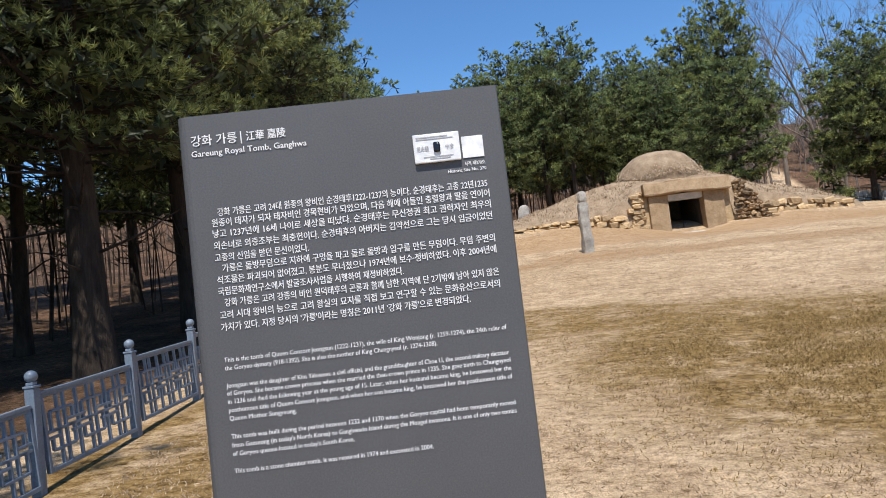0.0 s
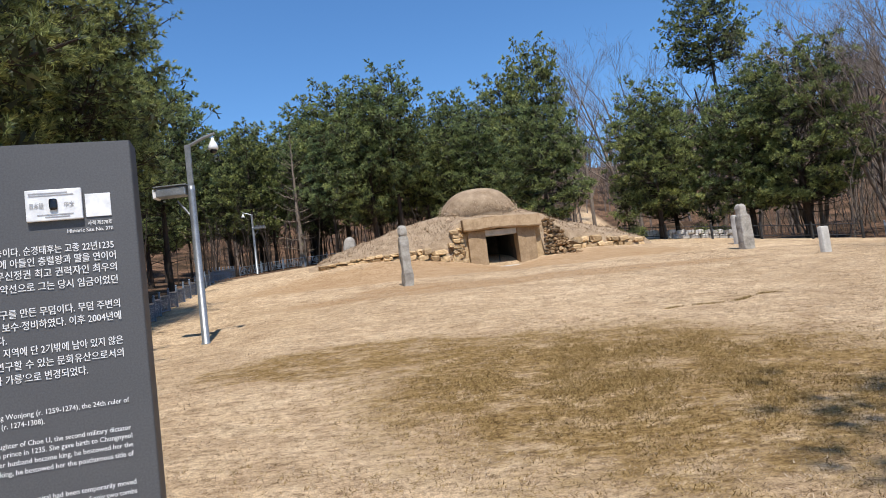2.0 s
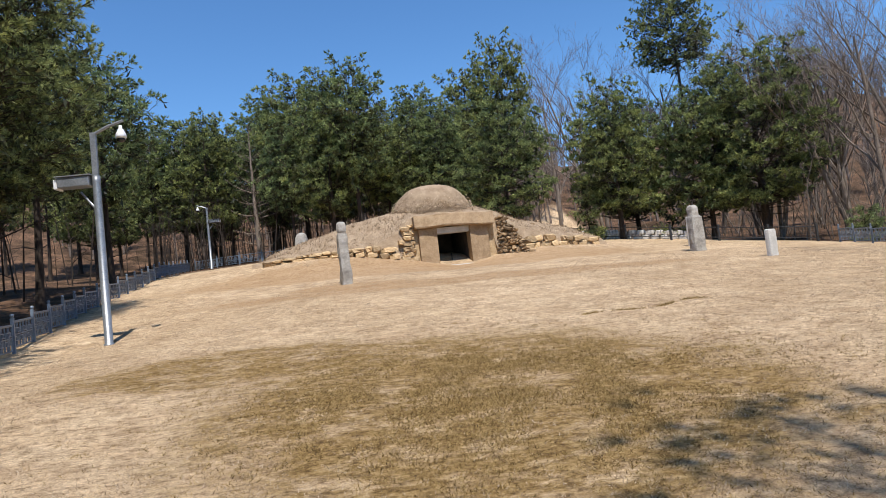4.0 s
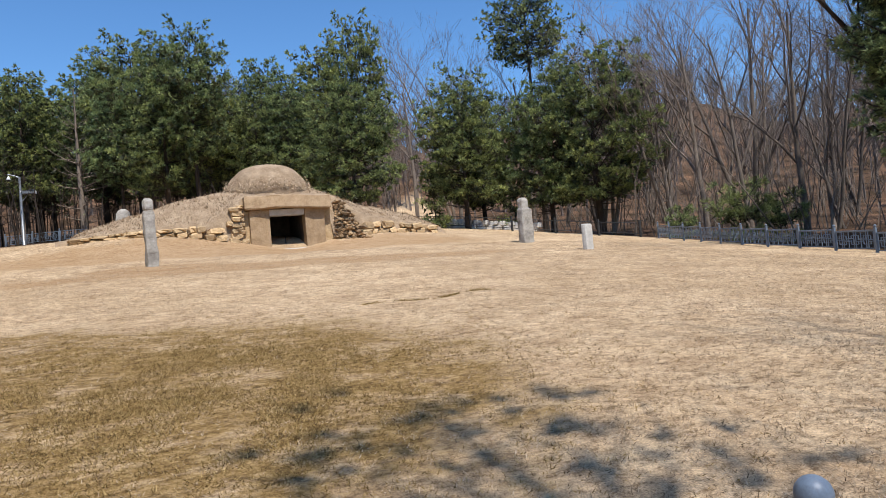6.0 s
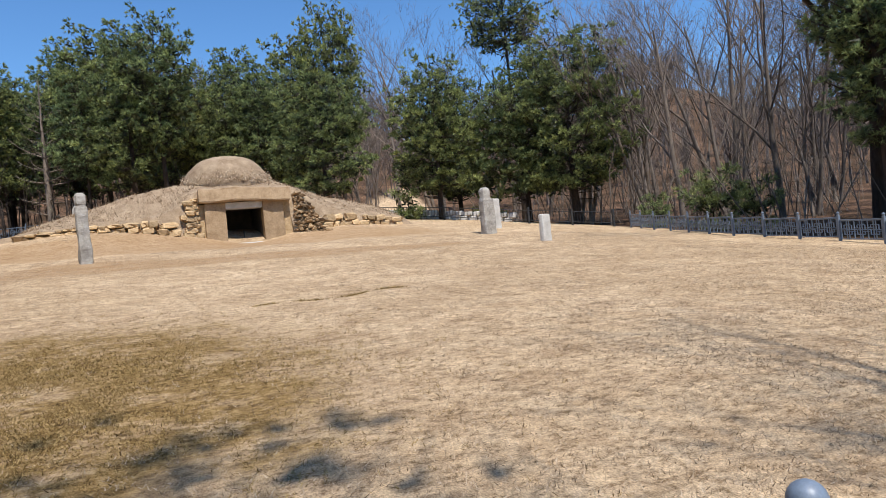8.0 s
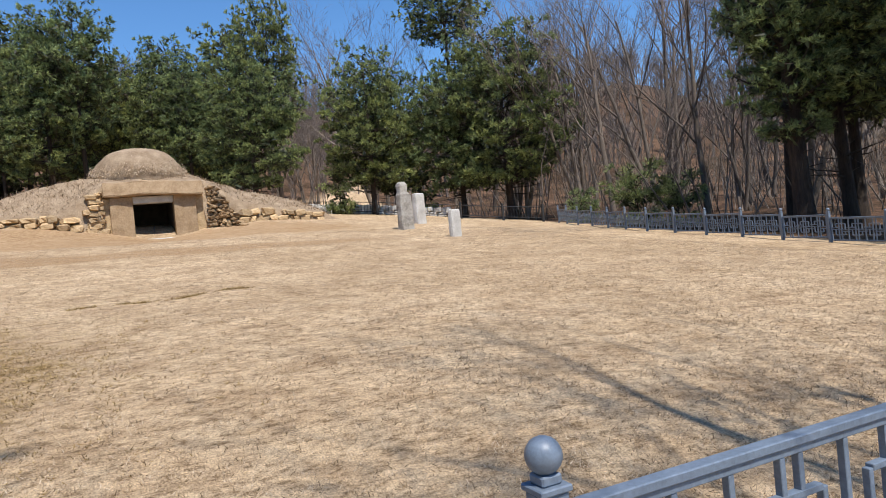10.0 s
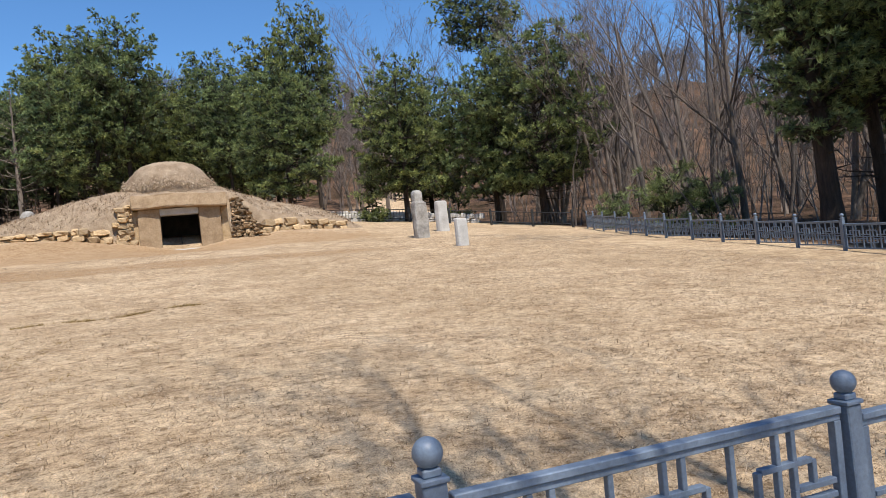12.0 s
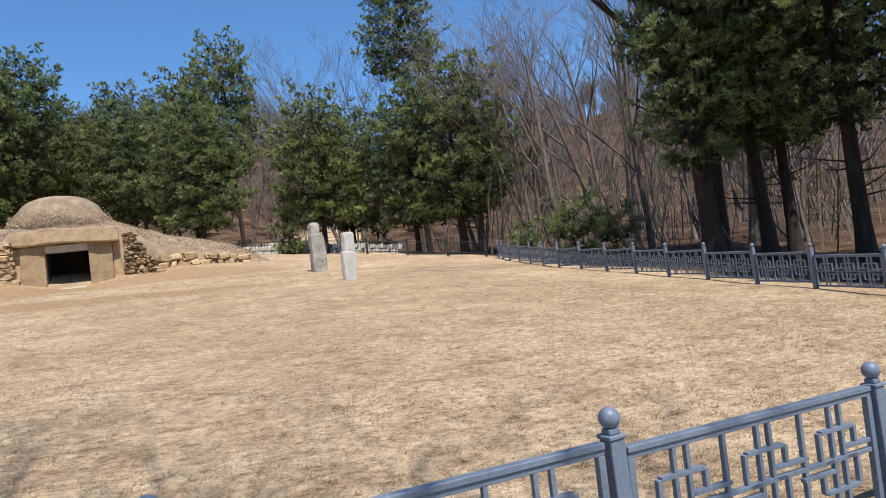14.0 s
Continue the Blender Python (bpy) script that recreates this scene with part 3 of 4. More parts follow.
# ---------------------------------------------------------------- information sign
def sign():
    s = new("information_sign")
    yaw = 0.10378
    s.matrix_world = Matrix.Translation((-0.3428, 0.9605, 0.0)) @ Matrix.Rotation(yaw, 4, "Z")
    tagged(s, "tall charcoal metal information board with white Korean and English lettering", "sign")
    top, foot, w, deep = 1.8861, ground_z(0, 1) - 0.12, 0.629, 0.07
    bm = bmesh.new()
    ring = []
    r = 0.018
    for cx, cy, a0 in ((w - 0.004, 0.004, -90), (w - 0.004, deep - 0.004, 0), (r, deep - r, 90), (r, r, 180)):
        rr = 0.004 if cx > 0.3 else r
        for k in range(5):
            q = radians(a0 + 90 * k / 4)
            ring.append((cx + rr * math.cos(q), cy + rr * math.sin(q)))
    lo = [bm.verts.new((x, y, foot)) for x, y in ring]
    hi = [bm.verts.new((x, y, top)) for x, y in ring]
    for k in range(len(ring)):
        n = (k + 1) % len(ring)
        bm.faces.new((lo[k], lo[n], hi[n], hi[k]))
    bm.faces.new(hi), bm.faces.new(lo[::-1])
    part("panel", bm, M_SIGN, s, "dark grey coated metal panel")

    lines = [
        (0.026, 0.0585, 0.0235, 0.088, "강화 가릉"),
        (0.132, 0.0575, 0.0205, 0.076, "江華 嘉陵"),
        (0.025, 0.0805, 0.0165, 0.222, "Gareung Royal Tomb, Ganghwa"),
        (0.064, 0.1980, 0.0172, 0.523, "강화 가릉은 고려 24대 원종의 왕비인 순경태후1222-1237의 능이다. 순경태후는 고종 22년1235"),
        (0.051, 0.2180, 0.0172, 0.538, "원종이 태자가 되자 태자비인 경목현비가 되었으며, 다음 해에 아들인 충렬왕과 딸을 연이어"),
        (0.051, 0.2390, 0.0172, 0.538, "낳고 1237년에 16세 나이로 세상을 떠났다. 순경태후는 무신정권 최고 권력자인 최우의"),
        (0.051, 0.2620, 0.0172, 0.538, "외손녀로 외증조부는 최충헌이다. 순경태후의 아버지는 김약선으로 그는 당시 임금이었던"),
        (0.051, 0.2850, 0.0172, 0.179, "고종의 신임을 받던 문신이었다."),
        (0.063, 0.3060, 0.0172, 0.526, "가릉은 돌방무덤으로 지하에 구멍을 파고 돌로 돌방과 입구를 만든 무덤이다. 무덤 주변의"),
        (0.051, 0.3280, 0.0172, 0.538, "석조물은 파괴되어 없어졌고, 봉분도 무너졌으나 1974년에 보수·정비하였다. 이후 2004년에"),
        (0.051, 0.3500, 0.0172, 0.355, "국립문화재연구소에서 발굴조사사업을 시행하여 재정비하였다."),
        (0.061, 0.3720, 0.0172, 0.528, "강화 가릉은 고려 강종의 비인 원덕태후의 곤릉과 함께 남한 지역에 단 2기밖에 남아 있지 않은"),
        (0.050, 0.3950, 0.0172, 0.538, "고려 시대 왕비의 능으로 고려 왕실의 묘지를 직접 보고 연구할 수 있는 문화유산으로서의"),
        (0.050, 0.4180, 0.0172, 0.478, "가치가 있다. 지정 당시의 '가릉'이라는 명칭은 2011년 '강화 가릉'으로 변경되었다."),
        (0.0495, 0.478, 0.0128, 0.541, "This is the tomb of Queen Consort Jeongsun (1222-1237), the wife of King Wonjong (r. 1259-1274), the 24th ruler of"),
        (0.0495, 0.4935, 0.0128, 0.405, "the Goryeo dynasty (918-1392). She is also the mother of King Chungnyeol (r. 1274-1308)."),
        (0.0495, 0.5265, 0.0128, 0.540, "Jeongsun was the daughter of Kim Yak-seon, a civil official, and the granddaughter of Choe U, the second military dictator"),
        (0.0495, 0.541, 0.0128, 0.541, "of Goryeo. She became crown princess when she married the then-crown prince in 1235. She gave birth to Chungnyeol"),
        (0.0495, 0.5565, 0.0128, 0.541, "in 1236 and died the following year at the young age of 15. Later, when her husband became king, he bestowed her the"),
        (0.0495, 0.5725, 0.0128, 0.541, "posthumous title of Queen Consort Jeongsun, and when her son became king, he bestowed her the posthumous title of"),
        (0.0495, 0.588, 0.0128, 0.126, "Queen Mother Sungyeong."),
        (0.0495, 0.622, 0.0128, 0.541, "This tomb was built during the period between 1232 and 1270 when the Goryeo capital had been temporarily moved"),
        (0.0495, 0.638, 0.0128, 0.541, "from Gaeseong (in today's North Korea) to Ganghwado Island during the Mongol invasions. It is one of only two tombs"),
        (0.0495, 0.654, 0.0128, 0.229, "of Goryeo queens located in today's South Korea."),
        (0.0495, 0.686, 0.0128, 0.376, "This tomb is a stone chamber tomb. It was repaired in 1974 and excavated in 2004."),
        (0.548, 0.1535, 0.0095, 0.040, "사적 제370호"),
        (0.514, 0.165, 0.0095, 0.075, "Historic Site No. 370"),
        (0.459, 0.118, 0.0105, 0.022, "日本語"),
        (0.514, 0.118, 0.0105, 0.016, "中文"),
    ]
    part("title_bar", box_bm(0.1215, 0.1235, -0.0018, -0.0004, top - 0.063, top - 0.039), M_TEXT, s)
    c = bpy.data.curves.new("lettering", "FONT")
    c.body, c.size, c.space_line, c.resolution_u = "\n".join(l[4] for l in lines), 1.0, 3.0, 2
    tmp = new("tmp", c)
    me = bpy.data.meshes.new_from_object(tmp.evaluated_get(bpy.context.evaluated_depsgraph_get()))
    co = np.array([q.co for q in me.vertices])
    row = np.round((co[:, 1].max() - 0.4 - co[:, 1]) / 3.0).astype(int)
    faces = [list(p.vertices) for p in me.polygons]
    bpy.data.objects.remove(tmp)
    for n, (u, v, size, width, body) in enumerate(lines):
        ids = np.where(row == n)[0]
        if not len(ids):
            continue
        back = {int(a): b for b, a in enumerate(ids)}
        q = co[ids]
        x0, x1 = q[:, 0].min(), q[:, 0].max()
        base = -3.0 * n
        y = -0.0100 if size == 0.0105 else -0.0015
        verts = [(u + (a[0] - x0) / (x1 - x0) * width, y, top - v + (a[1] - base) * size) for a in q]
        heavy = 0.0009 if n < 2 else 0.0005 if size > 0.015 else 0.0003
        own = [[back[k] for k in f] for f in faces if f[0] in back]
        verts, count = verts + [(a + heavy, b - 0.0004, c2 + heavy * 0.4) for a, b, c2 in verts], len(verts)
        own = own + [[k + count for k in f] for f in own]
        finish("lettering", verts, own, M_GREYINK if size == 0.0105 else M_TEXT, s)
    plate = part("notice_plate", box_bm(0.452, 0.5425, -0.009, -0.0004, top - 0.1415, top - 0.085, 0.002, 2), M_WHITE, s, "white plastic notice plate")
    for v, u0, u1 in ((0.092, 0.458, 0.520), (0.096, 0.458, 0.530), (0.131, 0.470, 0.528), (0.135, 0.482, 0.522)):
        part("printed_line", box_bm(u0, u1, -0.0098, -0.0091, top - v - 0.001, top - v + 0.001), M_GREYINK, plate)
    bm = box_bm(0.4905, 0.5035, -0.013, -0.0091, top - 0.123, top - 0.103, 0.004, 2)
    part("sensor_button", bm, M_BLACK, plate, "small black button")
    part("code_sticker", box_bm(0.5465, 0.5885, -0.0022, -0.0004, top - 0.139, top - 0.0965, 0.0005), M_WHITE, s, "small square white sticker")


sign()


# ---------------------------------------------------------------- fence
def bar_mesh(name, length, wide, deep, mat):
    bm = box_bm(0, length, -deep / 2, deep / 2, -wide / 2, wide / 2, 0.003)
    me = bpy.data.meshes.new(name)
    bm.to_mesh(me)
    bm.free()
    me.materials.append(mat)
    return me


def lattice(width, height):
    """Bars of one panel: (u0, v0, u1, v1) from the upper left corner, in metres."""
    bars = []
    n = 3
    c0 = width / n
    for k in range(n):
        c = c0 * (k + 0.5)
        a, b, w = c - 0.035, c + 0.035, 0.085
        bars += [(a, 0, a, .235), (b, 0, b, .19), (a - w, .105, b + w, .105), (a - w, .105, a - w, .235), (a - w, .235, a, .235), (b + w, .105, b + w, .19)]
        bars += [(b, .19, min(b + w + .14, width), .19)]
        H = height
        bars += [(b, H, b, H - .235), (a, H, a, H - .19), (a - w, H - .105, b + w, H - .105), (b + w, H - .105, b + w, H - .235), (b, H - .235, b + w, H - .235), (a - w, H - .105, a - w, H - .19)]
        bars += [(max(a - w - .14, 0), H - .19, a, H - .19)]
        bars += [(a, .235, a, H - .19), (b, .19, b, H - .235)]
        if k:
            bars.append((c0 * k, 0, c0 * k, H))
    bars.append((0, height / 2, width, height / 2))
    return bars


POST = None


def post_meshes():
    shaft = box_bm(-0.033, 0.033, -0.033, 0.033, -0.15, 0.685, 0.004)
    cap = join_bm(box_bm(-0.039, 0.039, -0.039, 0.039, 0.685, 0.70, 0.003), box_bm(-0.025, 0.025, -0.025, 0.025, 0.70, 0.722, 0.004))
    ball = lathe_bm([(0.012, 0.718)] + [(0.04 * math.sin(math.pi * k / 12), 0.758 - 0.04 * math.cos(math.pi * k / 12)) for k in range(1, 12)] + [(0.004, 0.798)], 20)
    out = []
    for name, bm, sm in (("post", shaft, False), ("cap", cap, False), ("ball", ball, True)):
        me = bpy.data.meshes.new(name)
        bm.to_mesh(me)
        bm.free()
        me.materials.append(M_FENCE)
        if sm:
            me.polygons.foreach_set("use_smooth", [True] * len(me.polygons))
        out.append(me)
    return out


POST = post_meshes()


def fence_run(points, label, fine=()):
    """Posts at the points, panels between them. fine: the spans whose bars are built one by one."""
    f = new("metal_fence")
    f.location = (points[0][0], points[0][1], ground_z(*points[0][:2]))
    tagged(f, label, "fence", "lawn fence")
    feet = [Vector((p[0], p[1], ground_z(p[0], p[1]) if len(p) < 3 else p[2])) for p in points]
    for k, p in enumerate(feet):
        d = feet[min(k + 1, len(feet) - 1)] - feet[max(k - 1, 0)]
        m = Matrix.Translation(p - f.location) @ Matrix.Rotation(math.atan2(d.y, d.x), 4, "Z")
        post = new("post", POST[0])
        post.parent, post.matrix_local = f, m
        for me in POST[1:]:
            o = new(me.name.split(".")[0], me)
            o.parent = post
    for k, (p, q) in enumerate(zip(feet, feet[1:])):
        d = q - p
        flat = math.hypot(d.x, d.y)
        width, height = flat - 0.10, 0.53
        yaw = math.atan2(d.y, d.x)
        shear = Matrix.Identity(4)
        shear[2][0] = d.z / flat
        m = Matrix.Translation(p - f.location) @ Matrix.Rotation(yaw, 4, "Z") @ shear @ Matrix.Translation((0.05, 0, 0.635))
        bm = box_bm(0, width, -0.021, 0.021, -0.012, 0.012, 0.003)
        for a in (box_bm(0, width, -0.013, 0.013, -0.034, -0.0125, 0.002), box_bm(0, 0.03, -0.015, 0.015, -height, -0.0345, 0.002), box_bm(width - 0.03, width, -0.015, 0.015, -height, -0.0345, 0.002), box_bm(0.0305, width - 0.0305, -0.015, 0.015, -height, -height + 0.028, 0.002)):
            join_bm(bm, a)
        panel = part("panel_frame", bm, M_FENCE, f)
        bm2 = bmesh.new()
        pieces = []
        for u0, v0, u1, v1 in lattice(width - 0.06, height - 0.062):
            u0, u1, v0, v1 = u0 + 0.03, u1 + 0.03, v0 + 0.0345, v1 + 0.0345
            h = 0.0095
            up = abs(u1 - u0) < 1e-6
            e = 0.0 if up else 0.0012
            a = box_bm(min(u0, u1) - (h if up else -h), max(u0, u1) + (h if up else -h), -0.0115 - e, 0.0115 + e, -max(v0, v1) - (0 if up else h), -min(v0, v1) + (0 if up else h), 0.002 if k in fine else 0.0)
            if k in fine:
                pieces.append(part("lattice_bar", a, M_FENCE, panel))
            else:
                join_bm(bm2, a)
        if k not in fine:
            part("lattice", bm2, M_FENCE, panel)
        else:
            bm2.free()
        panel.matrix_local = m
    return f


near = [(4.66, 1.30, 0.08), (6.18, 1.34, 0.05), (7.66, 1.37, 0.03), (9.13, 1.38, -0.005), (10.63, 1.43, -0.085), (12.16, 1.45, -0.155), (13.70, 1.50, -0.255), (15.2, 1.55), (16.7, 1.65), (18.2, 1.85), (19.6, 2.4), (20.5, 3.5)]
fence_run(near, "low blue-grey metal fence with ball-topped posts and lattice panels", {1, 2, 3, 4, 5, 6})
right = [(20.5 + 0.35, 4.6), (21.0, 5.95), (21.25, 7.35), (21.5, 8.75), (21.7, 10.15), (21.95, 11.55), (22.2, 12.95), (22.4, 14.35), (22.55, 15.7), (22.75, 17.1), (23.1, 18.5), (23.5, 19.9), (23.9, 21.3), (24.3, 22.7), (24.8, 24.1), (25.4, 25.5)]
fence_run(right, "blue-grey metal lattice fence along the wood, with ball-topped posts")
left = [(-2.8, y) for y in (-0.9, 0.3, 1.5, 2.7, 3.9, 5.1, 6.25)] + [(-2.85 - 0.1 * (y - 6.25) if y < 22 else -4.5 - 0.02 * (y - 22), y) for y in (6.25 + 1.5 * k for k in range(1, 29))]
fence_run(left, "blue-grey metal lattice fence beside the pine wood, with ball-topped posts", {3, 4, 5})
back = [(left[-1][0] + 0.3 + 1.5 * k, left[-1][1] - 0.2 - 0.5 * k) for k in range(0, 7)]
fence_run(back, "blue-grey metal lattice fence crossing behind the mound")


def iron_fence():
    f = new("iron_fence")
    pts = [(25.6, 27.0), (24.6, 29.0), (23.4, 31.2), (22.0, 33.4), (20.4, 35.4), (18.4, 37.0), (16.2, 38.0), (13.8, 38.6), (11.5, 39.0)]
    f.location = (*pts[0], ground_z(*pts[0]))
    tagged(f, "low dark iron railing on posts at the lawn's far edge", "fence")
    for p, q in zip(pts, pts[1:]):
        a, b = Vector((*p, ground_z(*p))), Vector((*q, ground_z(*q)))
        part("post", box_bm(a.x - 0.05 - f.location.x, a.x + 0.05 - f.location.x, a.y - 0.05 - f.location.y, a.y + 0.05 - f.location.y, a.z - 0.1 - f.location.z, a.z + 0.85 - f.location.z, 0.01), M_IRON, f)
        for h in (0.18, 0.7):
            tb = Tubes()
            tb.add([a - f.location + Vector((0, 0, h)), b - f.location + Vector((0, 0, h))], [0.02, 0.02], 4)
            finish("rail", tb.v, tb.f, M_IRON, f)
        for k in range(1, 14):
            c = a.lerp(b, k / 14) - f.location
            tb = Tubes()
            tb.add([c + Vector((0, 0, 0.18)), c + Vector((0, 0, 0.7))], [0.009, 0.009], 4)
            finish("picket", tb.v, tb.f, M_IRON, f)


iron_fence()


# ---------------------------------------------------------------- camera poles
def camera_pole(x, y, tall, yaw, label):
    p = new("camera_pole")
    p.matrix_world = pose(x, y, ground_z(x, y), 0, 0, yaw)
    tagged(p, label, "pole")
    k = tall / 4.4
    part("mast", lathe_bm([(0.10, -0.1), (0.10, 0.02), (0.082, 0.03), (0.078, 3.3 * k), (0.078, 3.42 * k)], 20), M_STEEL, p, "round galvanised steel mast", True)
    part("upper_post", box_bm(-0.06, 0.06, -0.04, 0.04, 3.30 * k, 4.32 * k, 0.008), M_STEEL, p)
    tb = Tubes()
    tb.add([Vector((0, 0, 4.28 * k)), Vector((0.30, 0, 4.42 * k)), Vector((0.62, 0, 4.52 * k))], [0.035, 0.035, 0.03], 8)
    finish("arm", tb.v, tb.f, M_STEEL, p)
    dome = part("dome_camera", lathe_bm([(0.03, 4.42 * k), (0.035, 4.36 * k), (0.06, 4.33 * k), (0.10, 4.24 * k), (0.11, 4.18 * k), (0.09, 4.15 * k)], 18, 0.56, 0), M_WHITE, p, "white dome camera", True)
    part("lens_dome", lathe_bm([(0.08, 4.15 * k), (0.075, 4.11 * k), (0.04, 4.08 * k), (0.01, 4.07 * k)], 16, 0.56, 0), M_BLACK, dome, "dark dome", True)
    tb = Tubes()
    tb.add([Vector((-0.05, 0, 2.75 * k)), Vector((-0.32, 0, 3.12 * k))], [0.025, 0.025], 6)
    finish("brace", tb.v, tb.f, M_STEEL, p)
    box = part("camera_housing", box_bm(-0.72, -0.09, -0.16, 0.16, 3.22 * k, 3.42 * k, 0.02, 2), M_STEEL, p, "grey box housing")
    part("roof_plate", box_bm(-0.76, -0.05, -0.19, 0.19, 3.425 * k, 3.45 * k, 0.005), M_STEEL, box)
    part("lens_hood", box_bm(-0.80, -0.721, -0.14, 0.14, 3.20 * k, 3.40 * k, 0.015), M_WHITE, box, "pale front hood")
    return p


camera_pole(-1.93, 15.0, 4.45, -8, "galvanised steel surveillance pole with dome camera and box housing")
camera_pole(-3.3, 45.0, 4.0, 172, "small grey surveillance pole beside the far fence")


# ---------------------------------------------------------------- trees
def tri_mesh(name, V, mat, parent):
    """A mesh of loose triangles from an array (n, 3, 3)."""
    n = len(V)
    me = bpy.data.meshes.new(name)
    me.vertices.add(3 * n)
    me.vertices.foreach_set("co", V.reshape(-1).astype(np.float32))
    me.loops.add(3 * n)
    me.loops.foreach_set("vertex_index", np.arange(3 * n, dtype=np.int32))
    me.polygons.add(n)
    me.polygons.foreach_set("loop_start", np.arange(0, 3 * n, 3, dtype=np.int32))
    me.materials.append(mat)
    me.update()
    me.validate()
    ob = new(name, me)
    ob.parent = parent
    return ob


def unit(a):
    return a / np.maximum(np.linalg.norm(a, axis=-1, keepdims=True), 1e-9)


def needle_tufts(P, D, size, blades, width, rs, spread=0.75):
    """Tufts of needles: blades fanned round the direction D at each point P."""
    n = len(P)
    d = unit(D[:, None, :] + rs.normal(0, spread, (n, blades, 3)))
    base = P[:, None, :] + d * size * 0.04
    tip = P[:, None, :] + d * size * rs.uniform(0.65, 1.15, (n, blades, 1))
    side = unit(np.cross(d, rs.normal(0, 1, (n, blades, 3)))) * width / 2
    return np.stack([base - side, base + side, tip], 2).reshape(-1, 3, 3)


def pine(name, seed, tall, bare, radius, trunk_r, tufts, size, blades, width, label, lean=0.02, shape=0.75, dead=10, pad=0.75):
    """A pine: tapered trunk, whorls of limbs, crown of many needle tufts. bare: share of the trunk with no living limbs."""
    rng, rs = random.Random(seed), np.random.RandomState(seed)
    t = new(name)
    tagged(t, label, "pine tree")
    tb = Tubes()
    bend = [rng.uniform(-1, 1) * lean * tall for _ in range(4)]

    def axis(z):
        k = z / tall
        return Vector((bend[0] * k + bend[2] * 0.4 * math.sin(3 * k), bend[1] * k + bend[3] * 0.4 * math.sin(4 * k), z))

    n = 14
    tb.add([axis(tall * k / (n - 1)) - (Vector((0, 0, 0.3)) if k == 0 else Vector()) for k in range(n)], [trunk_r * (1.35 if k == 0 else 1) * (1 - 0.93 * k / (n - 1)) for k in range(n)], 9)
    limbs = []
    z = tall * bare
    while z < tall * 0.985:
        k = (z / tall - bare) / (1 - bare)
        prof = (1 - k) ** shape * min(1, 0.55 + 2.2 * k)
        count = rng.randint(4, 6) if k < 0.85 else 3
        a0 = rng.uniform(0, 7)
        for c in range(count):
            a = a0 + c * 2 * math.pi / count + rng.uniform(-0.3, 0.3)
            L = radius * prof * rng.uniform(0.65, 1.15) + 0.25
            limbs.append((z + rng.uniform(-0.15, 0.15), a, L, 0.05 + 0.75 * k + rng.uniform(-0.12, 0.12), k))
        z += max(0.45, 1.15 * pad) * rng.uniform(0.8, 1.2) * (1.1 - 0.4 * k)
    C, B, R = [], [], []
    for z, a, L, rise, k in limbs:
        o = axis(min(z, tall))
        out = Vector((math.cos(a), math.sin(a), 0))
        perp = Vector((-out.y, out.x, 0))
        sag = rng.uniform(0.0, 0.14) * (1 - k)

        def at(s):
            return o + out * (L * s) + Vector((0, 0, L * (rise * s - sag * s * s + 0.22 * s**3)))

        r0 = max(0.018, trunk_r * 0.22 * (1 - 0.8 * k)) * min(1.3, L / radius + 0.4)
        tb.add([at(s / 4) for s in range(5)], [r0 * (1 - 0.2 * s) for s in range(5)], 4)
        # needles gather in plumes at the ends of side twigs
        steps = max(1, round(L * 0.72 / (pad * 1.25)))
        for q in range(steps + 1):
            s = 1.0 - 0.72 * q / (steps + 0.3) + rng.uniform(-0.05, 0.05)
            reach = 0.42 * L * math.sin(math.pi * min(1.0, max(0.05, 1.08 - s))) * rng.uniform(0.7, 1.2)
            sides = (0.0,) if q == 0 or reach < pad * 0.6 else (-1.0, 1.0) if reach < pad * 1.6 else (-1.0, -0.45, 0.45, 1.0)
            for w in sides:
                p = at(s)
                c = p + perp * (reach * w) + Vector((0, 0, rng.uniform(-0.1, 0.22) * pad - 0.1 * reach * abs(w)))
                C.append(c), R.append(pad * rng.uniform(0.7, 1.3) * (1.0 - 0.2 * k))
                B.append(out * 0.7 + perp * 0.7 * w + Vector((0, 0, 0.55)))
                tb.add([at(max(0.05, s - 0.15)), c], [r0 * 0.35, 0.008], 3)
    C, B, R = np.array(C), unit(np.array(B)), np.array(R)
    per = np.maximum(2, np.round(tufts * R**2 / np.sum(R**2))).astype(int)
    idx = np.repeat(np.arange(len(C)), per)
    dirs = unit(rs.normal(0, 0.62, (len(idx), 3)) + B[idx] * 0.75)
    P = C[idx] + dirs * R[idx, None] * rs.uniform(0.15, 0.8, (len(idx), 1)) * np.array([1, 1, 0.6])
    D = dirs * 0.9 + B[idx] * 0.5
    if tufts < 100:
        keep = rs.permutation(len(P))[:tufts]
        P, D = P[keep], D[keep]
    # wide dark blades fill the heart of each plume, shade put into their colour
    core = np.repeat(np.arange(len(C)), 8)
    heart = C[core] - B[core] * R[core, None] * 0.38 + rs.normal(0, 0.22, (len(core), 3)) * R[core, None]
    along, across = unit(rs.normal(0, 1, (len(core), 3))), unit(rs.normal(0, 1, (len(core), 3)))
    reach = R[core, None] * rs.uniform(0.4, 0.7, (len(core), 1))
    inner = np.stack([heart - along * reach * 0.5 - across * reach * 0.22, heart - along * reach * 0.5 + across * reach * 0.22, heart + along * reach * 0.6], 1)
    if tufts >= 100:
        tri_mesh("inner_needles", inner, M_INNER_SHADE, t)
